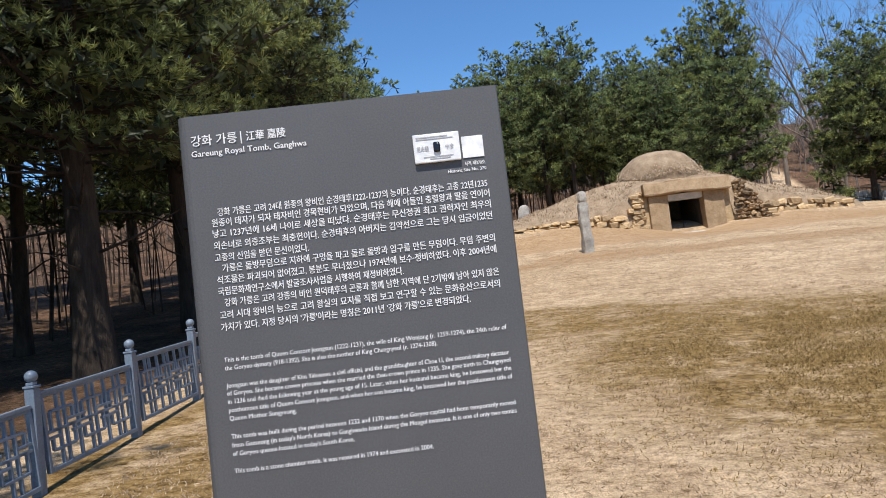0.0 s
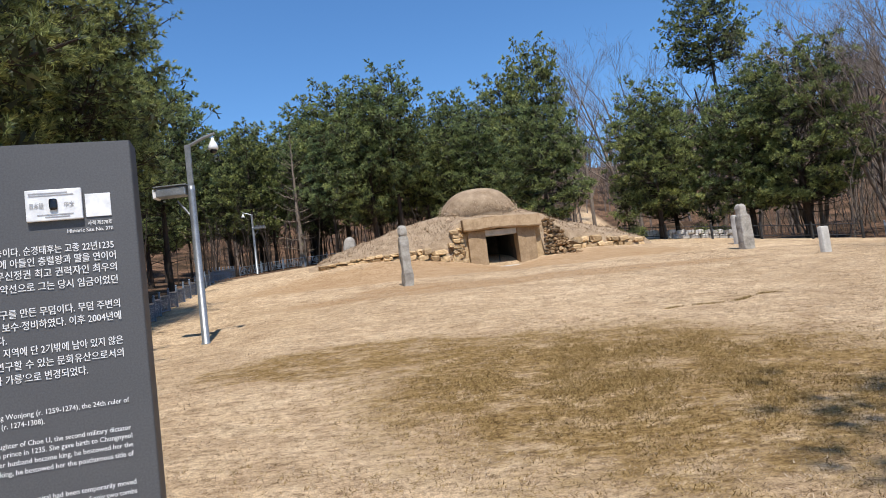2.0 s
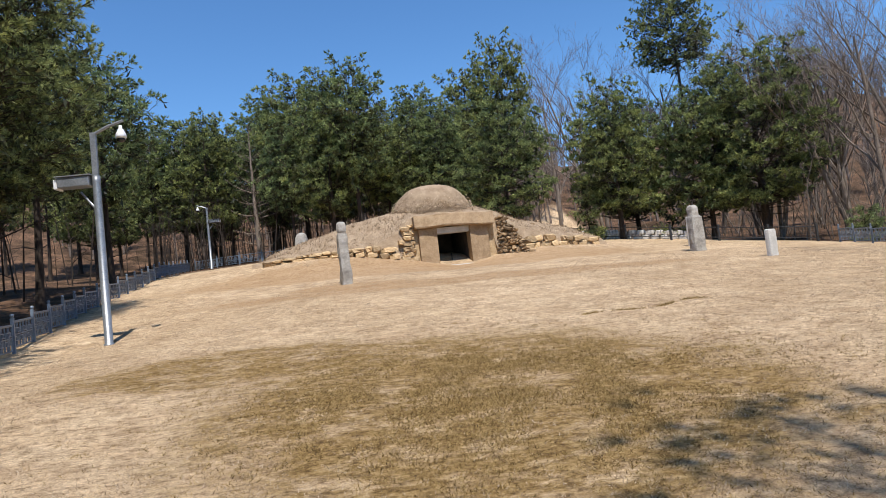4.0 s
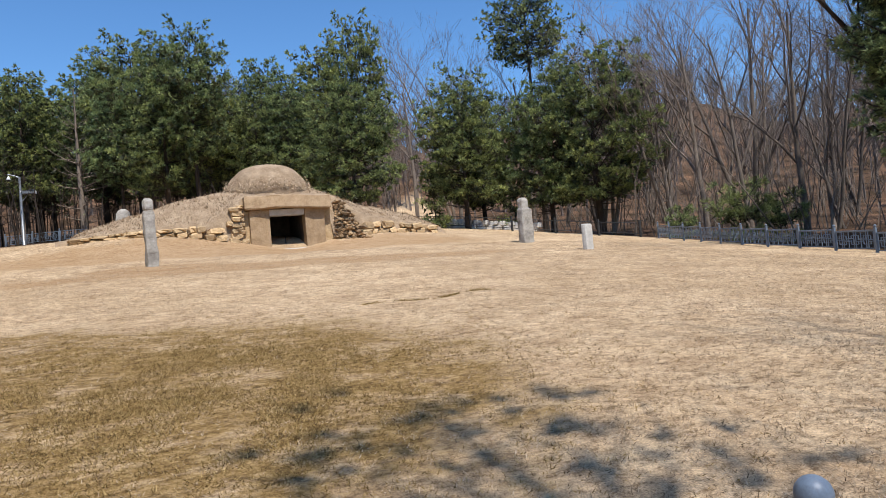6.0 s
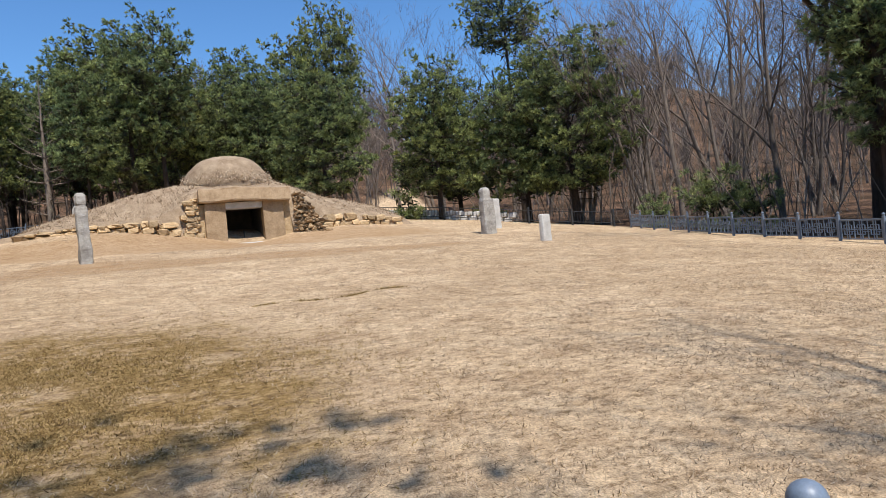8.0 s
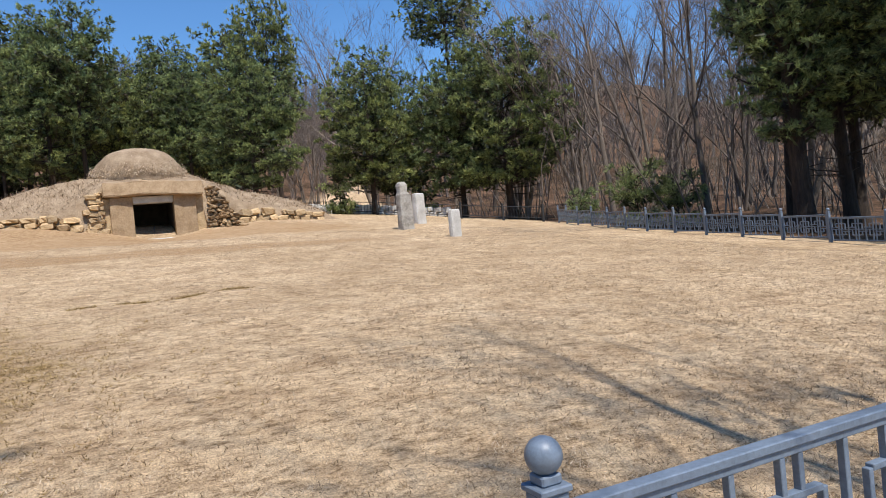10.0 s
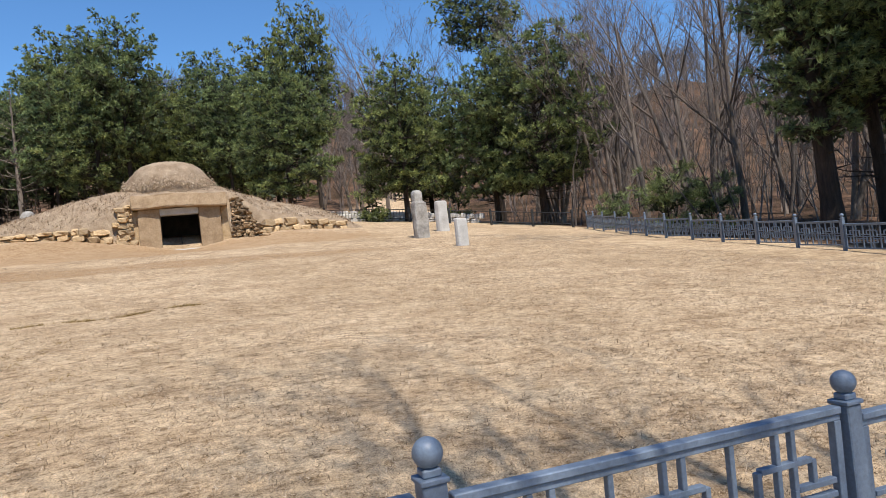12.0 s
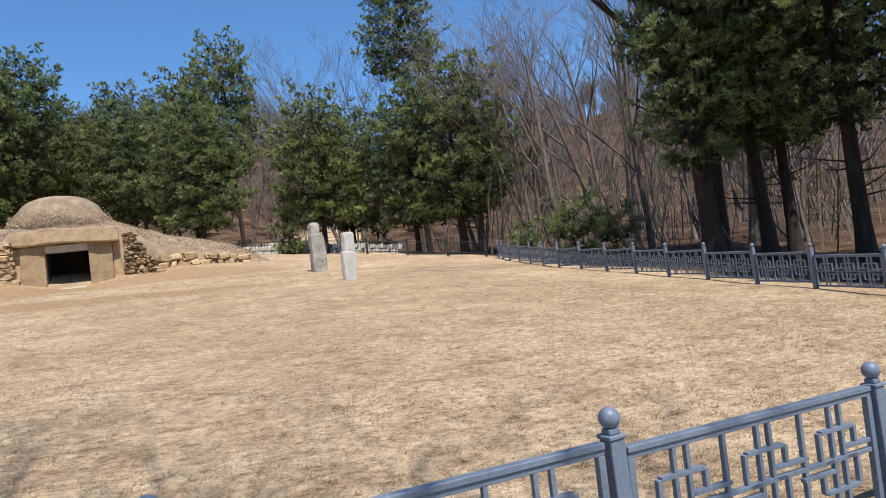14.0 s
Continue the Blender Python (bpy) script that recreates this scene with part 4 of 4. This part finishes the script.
    for _ in range(dead):
        z = rng.uniform(0.12, bare) * tall
        a, L = rng.uniform(0, 7), rng.uniform(0.4, 1.0) * radius * 0.6
        o, out = axis(z), Vector((math.cos(a), math.sin(a), rng.uniform(-0.15, 0.4)))
        tb.add([o, o + out * L * 0.5, o + out * L + Vector((0, 0, rng.uniform(-0.2, 0.3)))], [0.03, 0.018, 0.006], 4)
    trunk = finish("trunk", tb.v, tb.f, M_BARK if tufts >= 100 else M_BARE, t, True)
    tri_mesh("crown", needle_tufts(P, unit(D), size, blades, width, rs, 0.5), M_NEEDLE, t)
    return t


def bare_tree(name, seed, tall, trunk_r, label, stems=1, levels=4, spread=0.55, mat=None, first=0.25, category="bare tree"):
    """A leafless tree: stems that fork into ever thinner twigs."""
    rng = random.Random(seed)
    t = new(name)
    tagged(t, label, category)
    tb, fine = Tubes(), Tubes()

    def grow(p, d, L, r, level):
        pts, radii = [p], [r]
        n = 5 if level < 2 else 3 if level == 2 else 2 if level == 3 else 1
        for k in range(1, n + 1):
            d = (d + Vector((rng.uniform(-1, 1), rng.uniform(-1, 1), rng.uniform(-0.5, 0.9))) * (0.10 if level == 0 else 0.17)).normalized()
            p = p + d * (L / n)
            pts.append(p)
            radii.append(r * (1 - (0.72 if level < 3 else 0.85) * k / n))
        if level < 4:
            (tb if level < 3 else fine).add(pts, radii, 7 if level == 0 else 5 if level == 1 else 3)
        else:
            side = d.cross(Vector((rng.uniform(-1, 1), rng.uniform(-1, 1), 0.3))).normalized() * 0.006
            q = len(fine.v)
            fine.v += [pts[0] - side, pts[0] + side, pts[-1]]
            fine.f.append((q, q + 1, q + 2))
        if level >= levels:
            return
        kids = (7, 6, 5, 4)[min(level, 3)]
        for c in range(kids):
            s = (first if level == 0 else 0.2) + (0.98 - (first if level == 0 else 0.2)) * (c + rng.random()) / kids
            i = min(int(s * n), n - 1)
            q = pts[i].lerp(pts[i + 1], s * n - i)
            side = d.cross(Vector((rng.uniform(-1, 1), rng.uniform(-1, 1), rng.uniform(-1, 1)))).normalized()
            nd = (d * rng.uniform(0.75, 1.0) + side * rng.uniform(0.6, 1.15) * spread * 1.5 + Vector((0, 0, 0.25))).normalized()
            rr = max(0.004, (radii[i] * 0.62) * rng.uniform(0.7, 1.0))
            grow(q, nd, L * rng.uniform(0.42, 0.66) * (1.15 - 0.45 * s), rr, level + 1)

    for k in range(stems):
        d = Vector((rng.uniform(-1, 1), rng.uniform(-1, 1), 0)) * (0.08 if stems == 1 else 0.28) + Vector((0, 0, 1))
        off = Vector((rng.uniform(-1, 1), rng.uniform(-1, 1), 0)) * (0 if stems == 1 else 0.35)
        grow(off - Vector((0, 0, 0.3)), d.normalized(), tall * rng.uniform(0.6, 0.72), trunk_r * rng.uniform(0.75, 1.0), 0)
    finish("trunk", tb.v, tb.f, mat or M_BARE, t, True)
    if fine.v:
        tagged(finish("brushwood", fine.v, fine.f, M_TWIG, t), "fine grey-brown twigs", kind="stuff")
    return t


def plant(src, x, y, yaw, k, wide=None, sink=0.05, z=None):
    w = wide or k
    return copy_thing(src, Matrix.Translation((x, y, (ground_z(x, y) if z is None else z) - sink)) @ Matrix.Rotation(radians(yaw), 4, "Z") @ Matrix.Diagonal((w, w, k, 1)))


def set_at(src, x, y, yaw=0.0, k=1.0, wide=None):
    w = wide or k
    src.matrix_basis = Matrix.Translation((x, y, ground_z(x, y) - 0.05)) @ Matrix.Rotation(radians(yaw), 4, "Z") @ Matrix.Diagonal((w, w, k, 1))
    return src

# the pine wood behind the tomb
FOREST = "tall dark green pine with a bare lower trunk"
kinds = [
    pine("pine_tree", 11, 11.5, 0.30, 2.9, 0.17, 2400, 0.23, 12, 0.058, FOREST, shape=0.5, pad=0.62),
    pine("pine_tree", 12, 11.5, 0.36, 2.6, 0.16, 2200, 0.23, 12, 0.058, FOREST, shape=0.42, pad=0.58),
    pine("pine_tree", 13, 11.5, 0.24, 3.1, 0.18, 2500, 0.23, 12, 0.058, FOREST, shape=0.6, pad=0.68),
    pine("pine_tree", 14, 11.5, 0.42, 3.0, 0.17, 2200, 0.23, 12, 0.058, FOREST, shape=0.38, pad=0.62),
]
rng = random.Random(21)
spots = []
for row, (y0, x0, x1, gap) in enumerate(((43.0, -3.0, 16.0, 2.5), (46.5, -8, 19, 2.8), (51.5, -16, 25, 4.0), (57, -22, 27, 6.0))):
    x = x0
    while x < x1:
        spots.append((x + rng.uniform(-0.7, 0.7), y0 + rng.uniform(-1.0, 1.0) + min(6.0, max(0, 5 - x) * 0.6), rng.uniform(0.84, 1.08) - (0.08 if row == 0 else 0)))
        x += gap * rng.uniform(0.8, 1.2)
spots = [q for q in spots if not (14.5 < q[0] < 26 and q[1] > 46) and not (abs(q[0] + 0.3) < 2.0 and q[1] < 49)]
for n, (x, y, k) in enumerate(spots):
    if n < 4:
        set_at(kinds[n], x, y, rng.uniform(0, 360), k)
    else:
        plant(kinds[n % 4], x, y, rng.uniform(0, 360), k, k * rng.uniform(0.9, 1.15))
# taller heads that break the skyline
plant(kinds[3], 17.6, 45.5, 40, 1.22, 0.95)
plant(kinds[2], 14.9, 46.0, 80, 1.14, 1.1)
# the wood along the left fence
for x, y, k in ((-9.5, 13, 1.0), (-11.5, 18, 1.05), (-8.8, 21.5, 1.0), (-13, 24, 1.1), (-7.2, 27.0, 0.95), (-10.5, 31, 1.05), (-6.2, 33.0, 0.9), (-14, 10, 1.1), (-17, 16, 1.1), (-16, 30, 1.1), (-12.5, 36, 1.0), (-9.5, 43.5, 1.0), (-19, 22, 1.15), (-18, 7, 1.1), (-13, 4, 1.05), (-22, 12, 1.1), (-24, 28, 1.2)):
    plant(kinds[rng.randrange(4)], x, y, rng.uniform(0, 360), k)

# the pines close to the sign
NEAR = "large old pine with long needles and low spreading boughs"
near_a = pine("pine_tree", 31, 13.0, 0.27, 3.6, 0.27, 8500, 0.16, 16, 0.018, NEAR, shape=0.55, dead=24, pad=0.4)
set_at(near_a, -5.6, 9.2, 60)
near_b = pine("pine_tree", 32, 13.0, 0.30, 3.9, 0.22, 6500, 0.19, 13, 0.022, NEAR, shape=0.6, dead=22, pad=0.42)
set_at(near_b, -6.6, 14.6, 10)
plant(near_b, -5.6, 18.6, 200, 0.92)
plant(near_a, -8.8, 6.4, 150, 1.0)
# the next three stand out of view, added to shade the left fence
plant(kinds[1], -8.4, 1.8, 70, 1.0)
plant(kinds[3], -9.6, 1.0, 170, 1.1)
plant(kinds[0], -3.9, -1.4, 20, 1.0, 0.75)
plant(kinds[2], -11.5, 7.4, 20, 1.0)
plant(near_b, -9.8, 10.2, 120, 1.05)

# broad pines beside the lawn
MID = "broad bushy green pine at the lawn's edge"
mid_a = pine("pine_tree", 41, 9.4, 0.24, 4.3, 0.24, 7500, 0.2, 13, 0.045, MID, shape=0.42, pad=0.6)
set_at(mid_a, 27.2, 32.2, 30, 1.05)
mid_b = pine("pine_tree", 42, 8.6, 0.22, 3.0, 0.17, 4200, 0.2, 13, 0.048, MID, shape=0.45, pad=0.55)
set_at(mid_b, 20.5, 36.0, 100, 1.0)
plant(mid_b, 14.4, 38.0, 10, 0.95, 1.05)
plant(mid_b, 23.0, 38.5, 210, 0.95)
plant(mid_b, 25.4, 34.4, 150, 1.02)
# one tall pine whose open head stands above the others
set_at(pine("pine_tree", 45, 19.5, 0.64, 3.3, 0.2, 2600, 0.21, 12, 0.06, "very tall pine with an open crown high on a bare trunk", shape=0.35, pad=0.55), 28.9, 40.8, 0)
# dark pines beyond the right fence
DARK = "big dark pine with heavy drooping boughs beyond the fence"
dark_a = pine("pine_tree", 51, 14.0, 0.22, 1.45, 0.30, 4600, 0.19, 14, 0.034, DARK, shape=0.3, pad=0.48)
set_at(dark_a, 25.5, 13.4, 20)
dark_b = pine("pine_tree", 52, 14.0, 0.27, 3.0, 0.22, 6500, 0.2, 14, 0.032, DARK, shape=0.35, pad=0.52)
set_at(dark_b, 27.7, 13.4, 140)
plant(dark_b, 27.4, 10.4, 250, 1.0)
plant(dark_b, 30.8, 15.0, 70, 1.0)
plant(dark_b, 28.6, 5.8, 190, 1.0)
plant(dark_a, 24.4, 3.6, 310, 1.0, 1.1)

# leafless trees
GREY = "leafless grey-brown tree with fine upright twigs"
bares = [
    bare_tree("bare_tree", 61, 13.0, 0.14, GREY, 1, 4, 0.46),
    bare_tree("bare_tree", 62, 12.0, 0.11, GREY, 2, 4, 0.48),
    bare_tree("bare_tree", 63, 11.0, 0.10, GREY, 3, 4, 0.5),
]
brng = random.Random(8)
bspots = [(31.6, 31.3), (34, 34), (29.5, 35), (37, 30), (33, 26), (36, 24), (31, 22), (38, 20), (34, 17), (40, 27), (28.5, 33.5), (42, 34), (38, 38), (33, 40), (44, 22), (30, 44), (25.5, 47), (22.5, 55), (26, 58), (20, 60), (24, 63), (29, 55), (35, 48), (41, 44), (29.5, 26.5), (32.5, 19), (46, 30), (35.5, 28.0), (30.5, 29)]
for n, (x, y) in enumerate(bspots):
    k = brng.uniform(1.0, 1.4)
    if n < 3:
        set_at(bares[n], x, y, brng.uniform(0, 360), k * 1.1)
    else:
        plant(bares[n % 3], x, y, brng.uniform(0, 360), k)
# dead conifer before the wood
dead = pine("dead_pine", 71, 9.5, 0.12, 2.1, 0.22, 40, 0.2, 3, 0.02, "dead grey conifer with bare drooping branches", shape=0.6)
set_at(dead, -0.3, 46.8, 0, 1.0)
# trees behind the walk, whose shadows fall on the lawn
shade = bare_tree("bare_tree", 81, 13.0, 0.11, "leafless tree beside the path, casting shadows on the lawn", 4, 4, 0.6, first=0.3)
set_at(shade, 10.7, -2.8, 100, 1.1)
set_at(pine("pine_tree", 83, 14.0, 0.60, 2.0, 0.10, 95, 0.42, 14, 0.035, "tall thin-crowned pine beside the path", pad=0.5), 5.3, -3.2, 0)

# far woods on the hill: one mesh of many small leafless trees
def far_woods():
    rs = np.random.RandomState(5)
    proto = []
    for s in range(3):
        segs = []
        rg = random.Random(s + 90)
        segs.append((Vector((0, 0, 0)), Vector((rg.uniform(-.4, .4), rg.uniform(-.4, .4), 6.5)), 0.12))
        for _ in range(26):
            z = rg.uniform(1.8, 6.2)
            a = rg.uniform(0, 7)
            L = rg.uniform(1.2, 3.4)
            p = Vector((0, 0, z))
            q = p + Vector((math.cos(a) * 0.5, math.sin(a) * 0.5, 0.85)) * L
            segs.append((p, q, 0.045))
            for _ in range(3):
                u = p.lerp(q, rg.uniform(0.4, 1))
                b = rg.uniform(0, 7)
                segs.append((u, u + Vector((math.cos(b) * 0.5, math.sin(b) * 0.5, 0.8)) * rg.uniform(0.5, 1.4), 0.025))
        tri = []
        for p, q, r in segs:
            for a in (0, 1.6):
                o = Vector((math.cos(a), math.sin(a), 0)) * r
                tri.append([p - o, p + o, q])
        proto.append(np.array(tri))
    out = []
    for _ in range(1500):
        az, r = radians(rs.uniform(-35, 88)), 48 + 117 * rs.uniform(0, 1) ** 0.8
        x, y = 8 + r * math.sin(az), 10 + r * math.cos(az)
        if x < 22 and y < 70:
            continue
        c, s = math.cos(rs.uniform(0, 7)), math.sin(rs.uniform(0, 7))
        k = rs.uniform(0.7, 1.15)
        t = proto[rs.randint(3)] * k
        t = np.stack([t[..., 0] * c - t[..., 1] * s, t[..., 0] * s + t[..., 1] * c, t[..., 2]], -1) + np.array([x, y, ground_z(x, y) - 0.2])
        out.append(t)
    ob = tri_mesh("far_woods", np.concatenate(out), M_TWIG, None)
    tagged(ob, "grey-brown leafless woods covering the far hill", "woods", kind="stuff")


far_woods()


def thicket(name, label, seed, count, area, tall, mat, lean=0.25):
    """Joined stand of thin leafless saplings over an area (x0, x1, y0, y1)."""
    rg = random.Random(seed)
    tb = Tubes()
    for _ in range(count):
        x, y = rg.uniform(area[0], area[1]), rg.uniform(area[2], area[3])
        p = Vector((x, y, ground_z(x, y) - 0.1))
        h = rg.uniform(0.5, 1.0) * tall
        d = Vector((rg.uniform(-lean, lean), rg.uniform(-lean, lean), 1))
        r = rg.uniform(0.015, 0.05) * tall / 6
        m = p + d * h * 0.5 + Vector((rg.uniform(-0.2, 0.2), rg.uniform(-0.2, 0.2), 0))
        tip = m + (d + Vector((rg.uniform(-0.3, 0.3), rg.uniform(-0.3, 0.3), 0))) * h * 0.5
        tb.add([p, m, tip], [r, r * 0.65, r * 0.15], 4)
        for _ in range(7):
            k = rg.uniform(0.25, 0.95)
            o = p.lerp(m, k * 2) if k < 0.5 else m.lerp(tip, k * 2 - 1)
            w = Vector((rg.uniform(-1, 1), rg.uniform(-1, 1), rg.uniform(0.2, 1.2))).normalized()
            tb.add([o, o + w * h * rg.uniform(0.12, 0.3)], [r * 0.4, r * 0.08], 3)
    tagged(finish(name, tb.v, tb.f, mat), label, "thicket", kind="stuff")


thicket("thicket", "tangle of bare grey saplings beyond the fence", 3, 380, (27, 50, 12, 46), 6.0, M_BARE, 0.5)
thicket("thicket", "dark thin trunks and dead branches inside the pine wood", 4, 420, (-42, -9, 2, 46), 8.0, M_BARK, 0.1)
thicket("thicket", "dark thin trunks under the pines behind the tomb", 5, 240, (-8, 11, 42, 60), 6.0, M_BARK, 0.08)

# evergreen shrubs and a clipped juniper
shrub = pine("evergreen_shrub", 91, 2.6, 0.05, 1.5, 0.05, 900, 0.3, 8, 0.035, "low bushy evergreen shrub in the bare wood", shape=0.4, dead=0)
tagged(shrub, category="shrub")
set_at(shrub, 27.3, 22.4, 0, 0.8)
for x, y, k in ((28.8, 21.6, 0.85), (26.8, 25.4, 0.6)):
    plant(shrub, x, y, x * 50, k)
juniper = pine("juniper", 92, 2.4, 0.12, 0.62, 0.05, 900, 0.16, 8, 0.03, "small dense cone-shaped juniper", shape=0.5, dead=0)
tagged(juniper, category="shrub")
set_at(juniper, 18.6, 36.2, 0)
plant(juniper, 23.4, 35.4, 90, 1.0)


# short straw blades over the near lawn
def blades(name, label, mat, count, seed, where, tall, wide):
    rs = np.random.RandomState(seed)
    P = where(rs, count)
    # most blades stand in small tussocks
    n = len(P)
    home = P[rs.randint(0, n, n) // 14]
    tuft = (rs.uniform(0, 1, n) < 0.6) & (n > 20000)
    P = np.where(tuft[:, None], home + rs.normal(0, 0.028, (n, 2)), P)
    P = np.column_stack([P, land(P[:, 0], P[:, 1]) - 0.004])
    d = rs.normal(0, 1, (n, 3)) * [0.75, 0.75, 0.25] + [0, 0, 0.55]
    d[:, 2] = np.abs(d[:, 2])
    d = unit(d)
    s = unit(np.cross(d, rs.normal(0, 1, (n, 3)))) * wide / 2
    tip = P + d * (tall * rs.uniform(0.5, 1.3, n))[:, None]
    ob = tri_mesh(name, np.stack([P - s, P + s, tip], 1), mat, None)
    tagged(ob, label, "grass", kind="stuff")


def over_lawn(rs, n):
    y = 1.2 + 22 * rs.uniform(0, 1, n) ** 1.9
    x = rs.uniform(-2.4, 20, n)
    moss = bell(x, y, 3.6, 6.4, 2.4, 3.0) * (1 + 0.5 * np.sin(3.1 * x + 1.2 * y) * np.sin(2.3 * y - x))
    keep = rs.uniform(0, 1, n) > 0.97 * np.clip(moss, 0, 1) ** 0.6
    return np.column_stack([x, y])[keep]


def over_moss(rs, n):
    q = rs.normal(0, 0.6, (n, 2)) * [2.2, 2.6] + [3.6, 6.2]
    x, y = q.T
    patchy = np.sin(3.1 * x + 1.2 * y) * np.sin(2.3 * y - x) + 0.5 * np.sin(7 * x - 3 * y) + rs.normal(0, 0.35, n)
    return q[(y > 1.0) & (patchy > -0.45)]


blades("dry_grass", "short dry straw-coloured grass blades", M_GRASSBLADE, 560000, 1, over_lawn, 0.034, 0.0065)
blades("brown_grass", "olive-brown mossy grass blades", M_MOSSBLADE, 130000, 2, over_moss, 0.036, 0.007)


def along_crack(rs, n):
    u = rs.uniform(0, 1, n)
    u = u[np.sin(u * 23) + rs.uniform(-0.6, 1.0, len(u)) > 0]
    return np.column_stack([6.3 + 2.5 * u, 10.4 + 0.15 * np.sin(u * 9) + 0.25 * u + rs.normal(0, 0.035, len(u))])


blades("torn_turf", "ragged dark line of torn turf across the lawn", M_MOSSBLADE, 1500, 3, along_crack, 0.05, 0.012)


# the old leafless tree whose limb hangs over the fence
def old_tree():
    rg = random.Random(31)
    t = new("bare_tree")
    base = Vector((28.8, 16.2, ground_z(28.8, 16.2)))
    t.location = base
    tagged(t, "old leafless tree with a thick limb reaching over the fence", "bare tree")
    tb = Tubes()

    def twig(p, d, L, r, depth):
        pts, radii = [p], [r]
        for k in range(1, 5):
            d = (d + Vector((rg.uniform(-1, 1), rg.uniform(-1, 1), rg.uniform(-0.6, 0.8))) * 0.16).normalized()
            p = p + d * L / 4
            pts.append(p), radii.append(r * (1 - 0.2 * k))
        tb.add(pts, radii, 6 if depth == 0 else 4 if depth == 1 else 3)
        if depth < 3:
            for k in range(7 - depth):
                q = pts[rg.randint(1, 4)]
                twig(q, (d + Vector((rg.uniform(-1, 1), rg.uniform(-1, 1), rg.uniform(-0.3, 0.9))) * 0.95).normalized(), L * rg.uniform(0.35, 0.6), r * 0.42, depth + 1)

    tb.add([Vector((0, 0, -0.3)), Vector((-0.1, -0.2, 2.5)), Vector((-0.3, -0.5, 5.0)), Vector((-0.4, -0.4, 8)), Vector((-0.2, 0, 11))], [0.27, 0.23, 0.2, 0.13, 0.04], 9)
    twig(Vector((-0.3, -0.5, 5.0)), Vector((-0.74, 0.06, 0.67)), 8.5, 0.14, 0)
    twig(Vector((-0.4, -0.4, 7)), Vector((-0.55, -0.35, 0.7)), 4.0, 0.09, 0)
    twig(Vector((-0.4, -0.4, 6)), Vector((0.5, -0.4, 0.7)), 4.0, 0.09, 0)
    finish("trunk", tb.v, tb.f, M_BARK, t, True)


old_tree()


# low dry-stone terrace walls on the slope beyond the lawn
def terrace_wall(points, rows, label):
    rg = random.Random(len(points) + rows)
    w = new("terrace_wall")
    w.location = (*points[0], ground_z(*points[0]))
    tagged(w, label, "stone wall")
    bm = box_bm(-0.5, 0.5, -0.5, 0.5, -0.5, 0.5, 0.14)
    me = bpy.data.meshes.new("stone")
    bm.to_mesh(me)
    bm.free()
    me.materials.append(M_PALE)
    for (ax, ay), (bx, by) in zip(points, points[1:]):
        n = int(math.hypot(bx - ax, by - ay) / 0.5)
        for k in range(n):
            for r in range(rows):
                x, y = ax + (bx - ax) * (k + 0.5 * (r % 2)) / n, ay + (by - ay) * (k + 0.5 * (r % 2)) / n
                o = new("stone", me)
                o.parent = w
                o.matrix_local = Matrix.Translation(Vector((x, y, ground_z(x, y) + 0.1 + 0.27 * r)) - w.location) @ Euler((0, 0, rg.uniform(-0.3, 0.3) + math.atan2(by - ay, bx - ax))).to_matrix().to_4x4() @ Matrix.Diagonal((rg.uniform(0.4, 0.55), 0.4, rg.uniform(0.24, 0.32), 1))


terrace_wall([(15.0, 43.0), (20.0, 42.6), (25.0, 40.5)], 2, "low pale stone terrace wall on the slope")
terrace_wall([(16.5, 49.5), (21.0, 49.0), (27.0, 46.0)], 3, "pale stone retaining wall higher on the slope")
terrace_wall([(18.8, 37.6), (24.3, 34.0)], 2, "low pale stone wall behind the iron railing")
